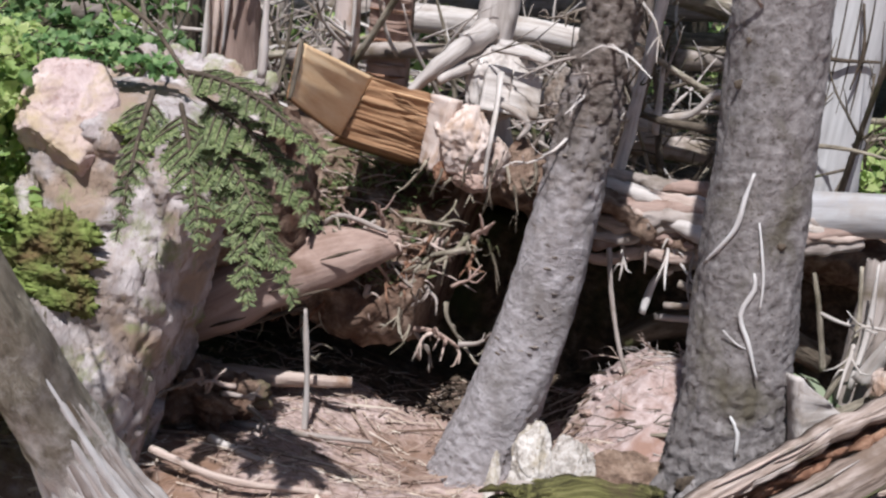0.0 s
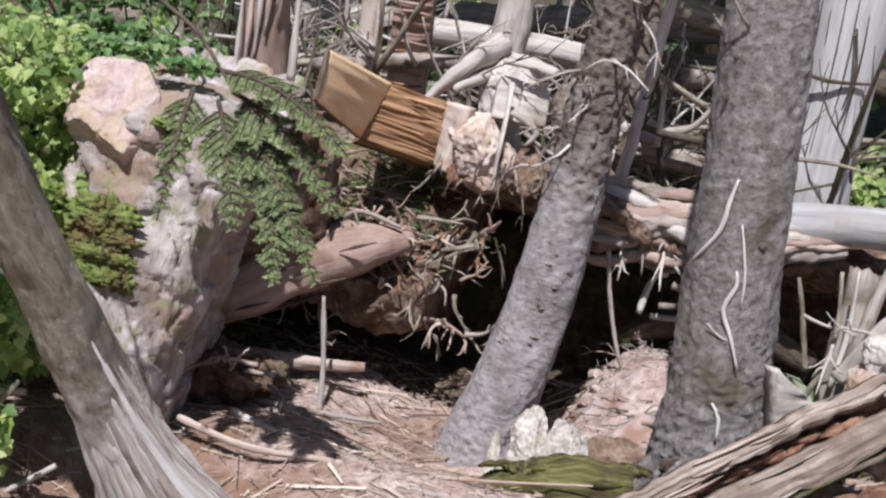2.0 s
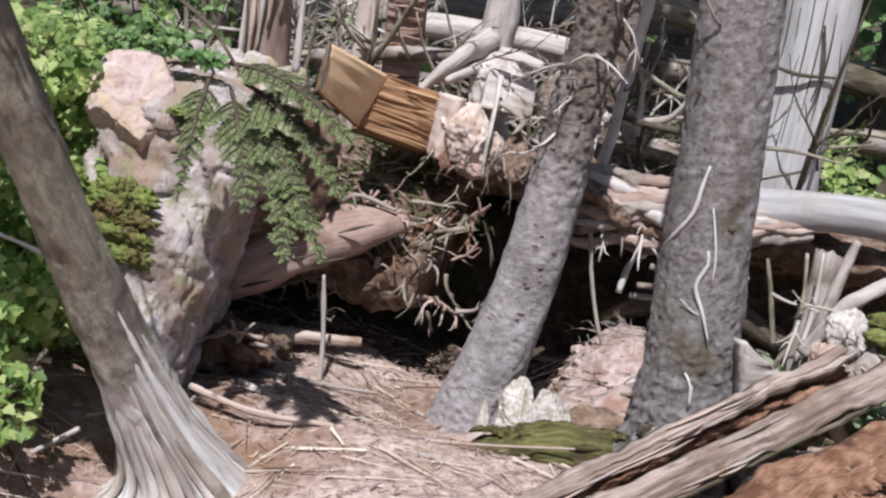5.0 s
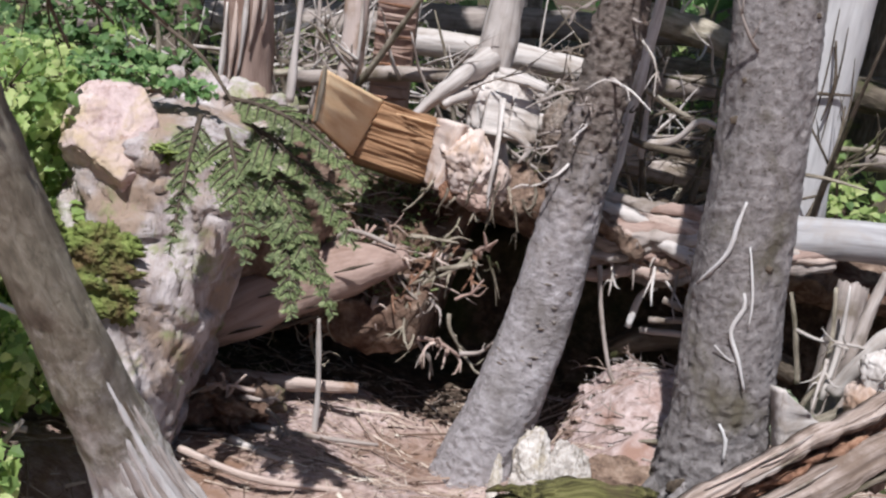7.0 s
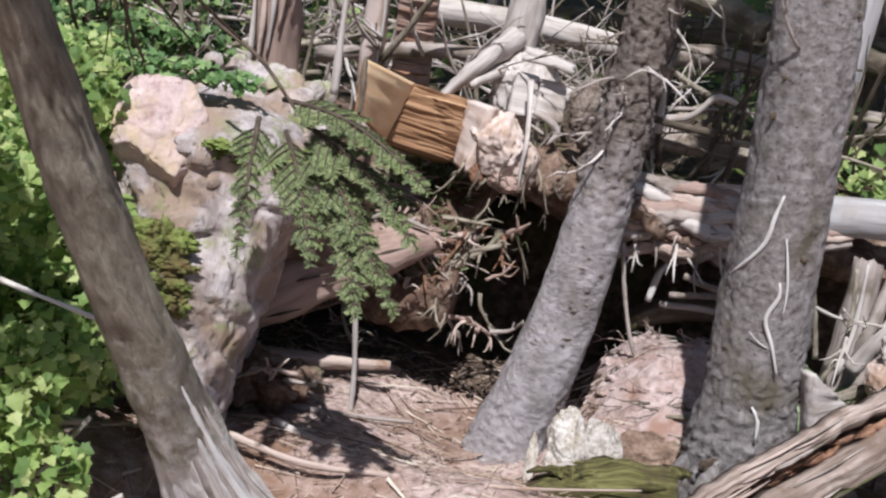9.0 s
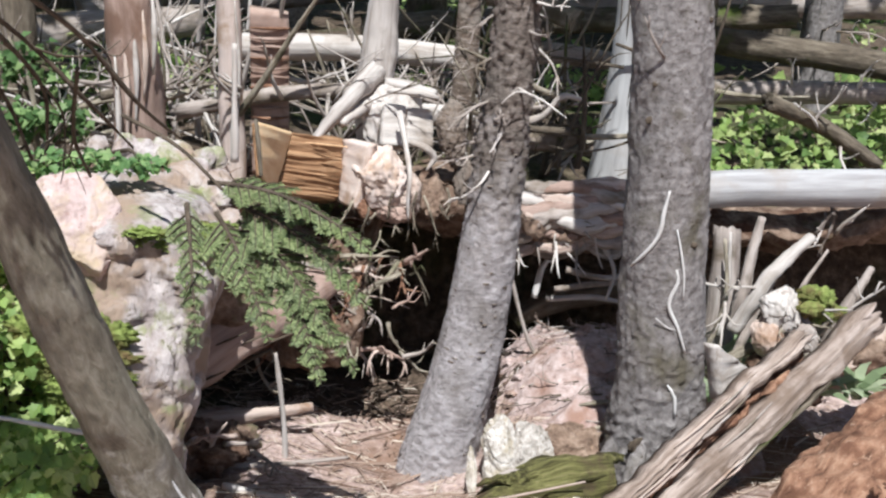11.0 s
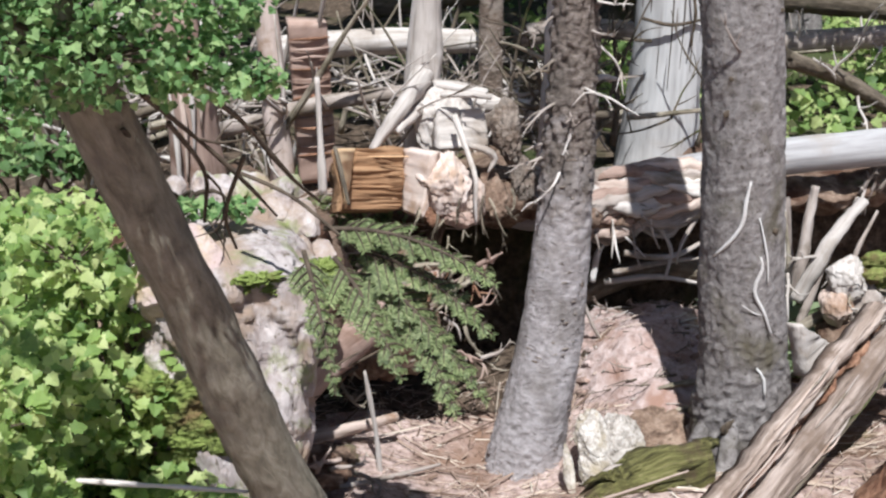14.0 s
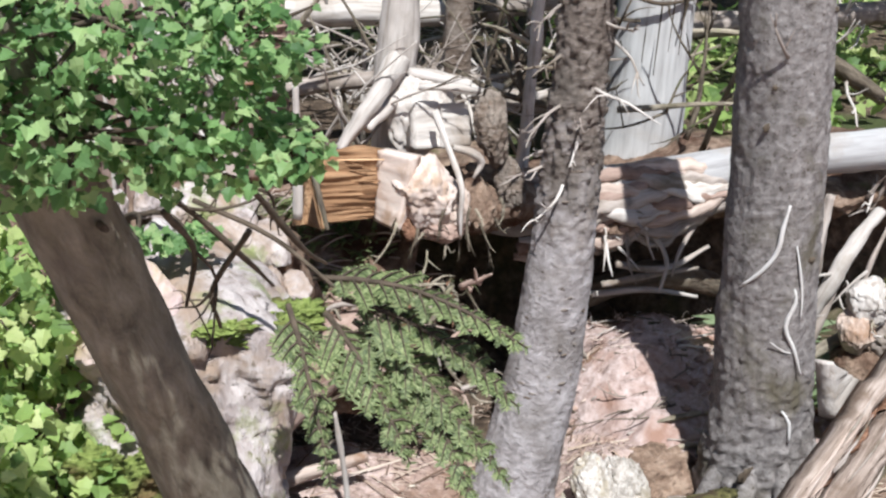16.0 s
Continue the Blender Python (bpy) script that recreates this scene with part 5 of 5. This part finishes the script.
def cloud(center, size, n, seed):
    g = random.Random(seed)
    out = []
    while len(out) < n:
        p = Vector((g.uniform(-1, 1), g.uniform(-1, 1), g.uniform(-1, 1)))
        if p.length < 1 and noise.noise(p * 2.2 + Vector((seed, 0, 0))) > -0.18:
            out.append((center[0] + p.x * size[0], center[1] + p.y * size[1], center[2] + p.z * size[2]))
    return out


def leafy_plant(name, base, clumps, size, seed, material, label, category, group=""):
    ob = thing(name, base, label, category, group)
    for k, (c, s, n) in enumerate(clumps):
        mid = tuple((p + q) / 2 + 0.03 for p, q in zip(base, c))
        part("stem", tube([base, mid, c], [0.010, 0.007, 0.003], 6, 0.05, 0.1, 20, seed + k), M_TWIG, ob)
        spots = cloud(c, s, n, seed + k)
        part("leaf_clump", leaves(spots, size, seed + 7 * k), material, ob, smooth=False, kind="stuff")
        g = random.Random(seed * 5 + k)
        part("twig", join([tube([c, tuple((p + q) / 2 for p, q in zip(c, q2)), q2], [0.004, 0.003, 0.0015], 5, 0.05, 0.1, 20, j) for j, q2 in enumerate(g.sample(spots, min(10, len(spots))))]), M_TWIG, ob, kind="stuff")
    return ob


for k, (x, y, n) in enumerate(((-1.15, 4.05, 5), (-1.45, 4.35, 5), (-1.26, 3.85, 4), (-1.75, 4.1, 4), (-1.35, 3.65, 4), (-1.6, 5.0, 4), (-1.06, 3.42, 2), (-1.45, 3.3, 4), (-1.16, 3.22, 2), (-0.98, 3.62, 2), (-1.28, 3.5, 3), (-1.0, 3.30, 1), (-1.22, 4.2, 5))):
    z = ground_z(x, y)
    clumps = [((x + rng.uniform(-0.16, 0.16), y + rng.uniform(-0.15, 0.1), z + 0.18 + 0.22 * j), (0.20, 0.18, 0.16), 260) for j in range(n)]
    leafy_plant("maple_sapling", (x, y, z), clumps, 0.044, 60 + 11 * k, M_LEAF, "bright green maple sapling in sunlight", "shrub", "maple saplings")
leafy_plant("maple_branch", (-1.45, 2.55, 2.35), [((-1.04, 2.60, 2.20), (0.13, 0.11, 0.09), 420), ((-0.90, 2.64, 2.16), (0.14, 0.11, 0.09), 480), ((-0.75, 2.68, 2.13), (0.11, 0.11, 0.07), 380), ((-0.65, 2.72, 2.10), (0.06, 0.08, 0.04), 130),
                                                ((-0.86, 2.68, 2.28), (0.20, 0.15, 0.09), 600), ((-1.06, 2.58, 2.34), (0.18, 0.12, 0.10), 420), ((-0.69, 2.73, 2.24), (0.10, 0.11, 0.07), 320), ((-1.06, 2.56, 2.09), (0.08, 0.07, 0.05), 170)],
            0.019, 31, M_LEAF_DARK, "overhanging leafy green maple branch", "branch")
for k, pts in enumerate(([(-0.84, 2.72, 2.08), (-0.75, 3.02, 1.92), (-0.66, 3.10, 1.80), (-0.58, 3.30, 1.65)], [(-0.72, 2.74, 2.06), (-0.65, 3.02, 1.94), (-0.55, 3.15, 1.78), (-0.47, 3.35, 1.66)],
                          [(-0.80, 2.74, 2.02), (-0.74, 3.04, 1.84), (-0.75, 3.15, 1.70)], [(-0.66, 3.0, 1.88), (-0.70, 3.2, 1.70), (-0.68, 3.3, 1.58)], [(-0.88, 2.72, 2.02), (-0.82, 3.04, 1.82), (-0.78, 3.12, 1.66)])):
    ob = stick("bare_branch", pts, 0.0055, M_TWIG, "thin dark drooping branch below the maple leaves", "drooping dark branches")
    part("fork", dead_twig(pts[1], (rng.uniform(-0.6, 0.8), 0.5, -0.7), 0.22, 0.0035, 8100 + k, 3, 0.4), M_TWIG, ob)
# leaf colour here is darkened to imitate shade
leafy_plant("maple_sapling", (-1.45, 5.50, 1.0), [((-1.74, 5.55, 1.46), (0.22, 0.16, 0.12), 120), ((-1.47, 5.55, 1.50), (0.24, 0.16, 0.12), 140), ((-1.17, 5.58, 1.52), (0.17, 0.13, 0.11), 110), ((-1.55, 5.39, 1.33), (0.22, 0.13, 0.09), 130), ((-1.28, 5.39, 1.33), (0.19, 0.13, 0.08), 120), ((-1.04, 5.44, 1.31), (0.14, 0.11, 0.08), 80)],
            0.046, 77, M_LEAF_SHADE, "maple leaves growing behind the boulder, green darkened as shade", "shrub")
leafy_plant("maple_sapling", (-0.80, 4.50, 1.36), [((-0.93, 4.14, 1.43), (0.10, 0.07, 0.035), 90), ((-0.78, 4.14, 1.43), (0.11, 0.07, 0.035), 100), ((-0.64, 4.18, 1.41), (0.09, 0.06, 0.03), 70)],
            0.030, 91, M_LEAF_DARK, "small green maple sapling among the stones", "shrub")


def spray(base, tip, width, seed, dens=1.0):
    """A flat drooping conifer spray. Returns the woody and the needle geometry."""
    g = random.Random(seed)
    b, t = Vector(base), Vector(tip)
    d = t - b
    length = d.length
    side = d.cross(Vector((0.2, -0.6, 1))).normalized()
    wood, V, F = [], [], []
    pts = [b.lerp(t, k / 5) + Vector((0, 0, 0.10 * length * math.sin(math.pi * k / 5))) for k in range(6)]
    wood.append(tube(pts, [0.008, 0.007, 0.006, 0.005, 0.004, 0.002], 6, 0.04, 0.1, 20, seed))

    def needles(p, q, n):
        e = (q - p)
        for _ in range(n):
            c = p.lerp(q, g.random())
            o = e.cross(Vector((g.uniform(-0.3, 0.3), g.uniform(-0.6, 0), 1))).normalized() * g.choice((-1, 1)) * g.uniform(0.010, 0.018) + e.normalized() * 0.007
            w = e.normalized() * 0.0024
            i = len(V)
            V.extend((c - w, c + w, c + o + w * 0.5 + Vector((0, 0, -0.003)), c + o - w * 0.5 + Vector((0, 0, -0.003))))
            F.append((i, i + 1, i + 2, i + 3))
    m = int(13 * dens)
    for k in range(m):
        u = 0.12 + 0.86 * k / m
        c = b.lerp(t, u) + Vector((0, 0, 0.10 * length * math.sin(math.pi * u)))
        for sgn in (-1, 1):
            ln = width * (1.05 - u) ** 0.7 * g.uniform(0.45, 1.25)
            q = c + (side * sgn + d.normalized() * 0.75 + Vector((0, 0, g.uniform(-0.75, 0.2)))).normalized() * ln
            wood.append(tube([c, c.lerp(q, 0.5) + Vector((0, 0, 0.008)), q], [0.0035, 0.0025, 0.001], 4, 0.05, 0.1, 20, k))
            needles(c, q, int(ln * 620))
            for j in range(4):
                v = 0.25 + 0.18 * j
                r0 = c.lerp(q, v)
                for s2 in (-1, 1):
                    r1 = r0 + ((q - c).normalized() + (q - c).cross(Vector((0, -0.4, 1))).normalized() * s2 * 0.8 + Vector((0, 0, -0.1))).normalized() * ln * 0.32 * (1.1 - v)
                    needles(r0, r1, int((r1 - r0).length * 700))
    needles(pts[2], pts[5], int(length * 300))
    return join(wood), (V, F, None)


hem = thing("hemlock_branch", (-0.62, 3.85, 1.62), "drooping green hemlock branch with flat needle sprays", "branch")
part("limb", tube([(-0.66, 3.88, 1.62), (-0.50, 3.78, 1.55), (-0.36, 3.70, 1.43), (-0.20, 3.65, 1.32)], [0.007, 0.006, 0.005, 0.003], 6, 0.03, 0.15, 14, 3), M_TWIG, hem)
for k, (b, t, w, dn) in enumerate((((-0.42, 3.74, 1.46), (0.07, 3.66, 1.27), 0.10, 1.1), ((-0.36, 3.72, 1.41), (0.06, 3.68, 1.11), 0.12, 1.1), ((-0.34, 3.70, 1.36), (-0.02, 3.66, 0.99), 0.12, 1.0),
                                   ((-0.30, 3.68, 1.28), (0.03, 3.64, 0.93), 0.11, 1.0), ((-0.40, 3.72, 1.38), (-0.21, 3.64, 1.03), 0.11, 1.0), ((-0.22, 3.66, 1.22), (-0.07, 3.60, 0.92), 0.10, 0.9), ((-0.48, 3.74, 1.40), (-0.40, 3.60, 1.03), 0.09, 0.9))):
    wd, nd = spray(b, (t[0] - 0.05, t[1] - 0.13, t[2] + 0.05), w, 5 + k, dn)
    sp = part("spray_stem", wd, M_TWIG, hem, kind="stuff")
    part("needles", nd, M_NEEDLE, sp, "flat dull green needles", smooth=False, kind="stuff")
con = thing("conifer_bough", (2.9, 6.3, 2.1), "dark green conifer bough hanging behind the trunks", "branch")
for k in range(7):
    wd, nd = spray((3.0 + 0.1 * k, 6.6, 2.35 - 0.05 * k), (1.95 + 0.22 * k, 6.2 + 0.1 * (k % 2), 1.95 - 0.06 * (k % 3)), 0.25, 50 + k, 0.9)
    sp = part("spray_stem", wd, M_TWIG, con, kind="stuff")
    part("needles", nd, M_NEEDLE, sp, smooth=False, kind="stuff")


def blades(base, n, length, seed):
    g = random.Random(seed)
    V, F = [], []
    for _ in range(n):
        a = g.uniform(0, 6.28)
        e = Vector((math.cos(a), math.sin(a), 0))
        s = e.cross(Vector((0, 0, 1))) * length * g.uniform(0.06, 0.12)
        h = length * g.uniform(0.6, 1.1)
        o = len(V)
        for j in range(5):
            u = j / 4
            c = Vector(base) + e * h * (0.1 + 0.75 * u ** 1.4) + Vector((g.uniform(-0.01, 0.01), 0, h * (0.9 * u - 0.55 * u * u)))
            w = math.sin(math.pi * (0.12 + 0.86 * u))
            V.extend((c - s * w, c + s * w))
        for j in range(4):
            F.append((o + 2 * j, o + 2 * j + 1, o + 2 * j + 3, o + 2 * j + 2))
    return V, F, None


for k, (x, y, z, n, ln) in enumerate(((1.50, 4.50, 0.40, 30, 0.30), (1.62, 4.46, 0.42, 30, 0.34), (1.78, 4.42, 0.44, 24, 0.30), (1.56, 4.85, 0.42, 24, 0.36), (1.95, 4.36, 0.48, 20, 0.26))):
    ob = thing("broad_leaved_herb", (x, y, z), "pale cool green broad-bladed herb beside the logs", "plant", "herbs beside the logs")
    part("leaf_tuft", blades((x, y, z), n, ln, 8 + k), M_HERB, ob, smooth=False)

# unseen crowns added high over the trees behind, to shade the background
for k, ob in enumerate([o for o in list(bpy.data.objects) if o.name.startswith("conifer_tree")]):
    c = ORIGIN[ob]
    cg = random.Random(900 + k)
    spots = []
    for j in range(26):
        h = cg.uniform(3.2, 8.8)
        a = cg.uniform(0, 6.28)
        r = (1.7 - 0.15 * h) * cg.uniform(0.4, 1.0)
        spots += cloud((c.x + r * math.cos(a), c.y + r * math.sin(a), c.z + h), (0.55, 0.55, 0.22), 26, 4000 + 31 * k + j)
    part("crown", leaves(spots, 0.26, 50 + k), M_NEEDLE, ob, "unseen green crown added to cast shade", smooth=False, kind="stuff")

# undergrowth behind the brush
spots = []
ug = random.Random(5)
for k in range(46):
    x, y = ug.uniform(-5, 7.5), ug.uniform(6.6, 15)
    spots += cloud((x, y, ground_z(x, y) + 0.2), (0.45, 0.4, 0.28), 70, 300 + k)
for k in range(16):
    x, y = ug.uniform(1.9, 5.5), ug.uniform(6.3, 9.0)
    spots += cloud((x, y, ground_z(x, y) + 0.12), (0.35, 0.35, 0.16), 80, 1300 + k)
for k in range(12):
    x, y = ug.uniform(-3.0, -0.9), ug.uniform(6.2, 9.0)
    spots += cloud((x, y, ground_z(x, y) + 0.2), (0.35, 0.35, 0.25), 80, 1400 + k)
whole("undergrowth", leaves(spots, 0.075, 3), M_LEAF, "low green undergrowth on the forest floor", "undergrowth", kind="stuff", smooth=False)
spots = []
for k in range(60):
    x, y = ug.uniform(-9, 11), ug.uniform(11, 24)
    spots += cloud((x, y, ground_z(x, y) + ug.uniform(0.4, 2.6)), (1.1, 0.9, 0.9), 90, 700 + k)
# far foliage uses the shade-darkened leaf colour as a dim backdrop
whole("far_shrubs", leaves(spots, 0.22, 4), M_LEAF_DARK, "shrubs and young trees far behind, green darkened as forest shade", "shrubs", kind="stuff", smooth=False)


# ---- litter on the ground ----
def litter(n, seed, box, lo, hi, thick):
    g = random.Random(seed)
    V, F = [], []
    for _ in range(n):
        x, y = g.uniform(box[0], box[1]), g.uniform(box[2], box[3])
        ln, a = g.uniform(lo, hi) * g.random() ** 0.5, g.gauss(0.0, 0.9)
        e = Vector((math.cos(a), math.sin(a), 0)) * ln / 2
        s = Vector((-math.sin(a), math.cos(a), 0)) * thick * g.uniform(0.5, 1.4)
        p, q = Vector((x, y, 0)) - e, Vector((x, y, 0)) + e
        p.z, q.z = ground_z(p.x, p.y) + 0.004 + g.random() * 0.012, ground_z(q.x, q.y) + 0.004 + g.random() * 0.02
        h = Vector((0, 0, thick * 1.4))
        o = len(V)
        V += [p - s, p + s, p + h, q - s * 0.5, q + s * 0.5, q + h * 0.6]
        F += [(o, o + 2, o + 5, o + 3), (o + 2, o + 1, o + 4, o + 5), (o, o + 1, o + 2), (o + 3, o + 5, o + 4)]
    return V, F, None


whole("needle_litter", join([litter(9000, 1, (-1.6, 2.2, 3.2, 5.2), 0.02, 0.07, 0.0014), litter(1600, 2, (-1.6, 2.2, 3.2, 5.3), 0.05, 0.22, 0.003), litter(120, 3, (-1.5, 2.2, 3.3, 5.2), 0.15, 0.4, 0.006)])[:2] + (None,),
      M_LITTER, "dry needles and fine twigs strewn on the ground", "litter", kind="stuff", smooth=False)


# tufts and fallen twigs on the bank slope
def slope_z(x, y):
    return float(np.interp(y, (4.78, 4.88, 5.0, 5.1, 5.22, 5.6), (0.68, 0.75, 0.82, 0.95, 1.06, 1.08)))


tg = random.Random(17)
V, F = [], []
for _ in range(900):
    x, y = tg.uniform(-0.75, 0.10), tg.uniform(4.80, 5.35)
    v, f, _g = blades((x, y, slope_z(x, y) - 0.02), 2, tg.uniform(0.04, 0.10), tg.randrange(10 ** 6))
    F += [tuple(i + len(V) for i in q) for q in f]
    V += v
whole("bank_grass", (V, F, None), M_NEEDLE, "dull green grass and moss on the bank slope", "grass", kind="stuff", smooth=False)
twigs = []
for k in range(130):
    x, y = tg.uniform(-0.8, 0.15), tg.uniform(4.80, 5.45)
    z = slope_z(x, y) + 0.01
    a = tg.uniform(-0.9, 0.9)
    ln = tg.uniform(0.05, 0.22)
    e = Vector((math.cos(a), 0.4 * math.sin(a), 0.5 * math.sin(a))) * ln
    twigs.append(tube([(x, y, z), Vector((x, y, z)) + e * 0.5 + Vector((0, 0, 0.012)), Vector((x, y, z)) + e], [0.004, 0.0035, 0.002], 4, 0.08, 0.1, 20, k))
whole("bank_twigs", join(twigs), M_ROTTEN, "dry twigs strewn over the bank slope", "litter", kind="stuff")
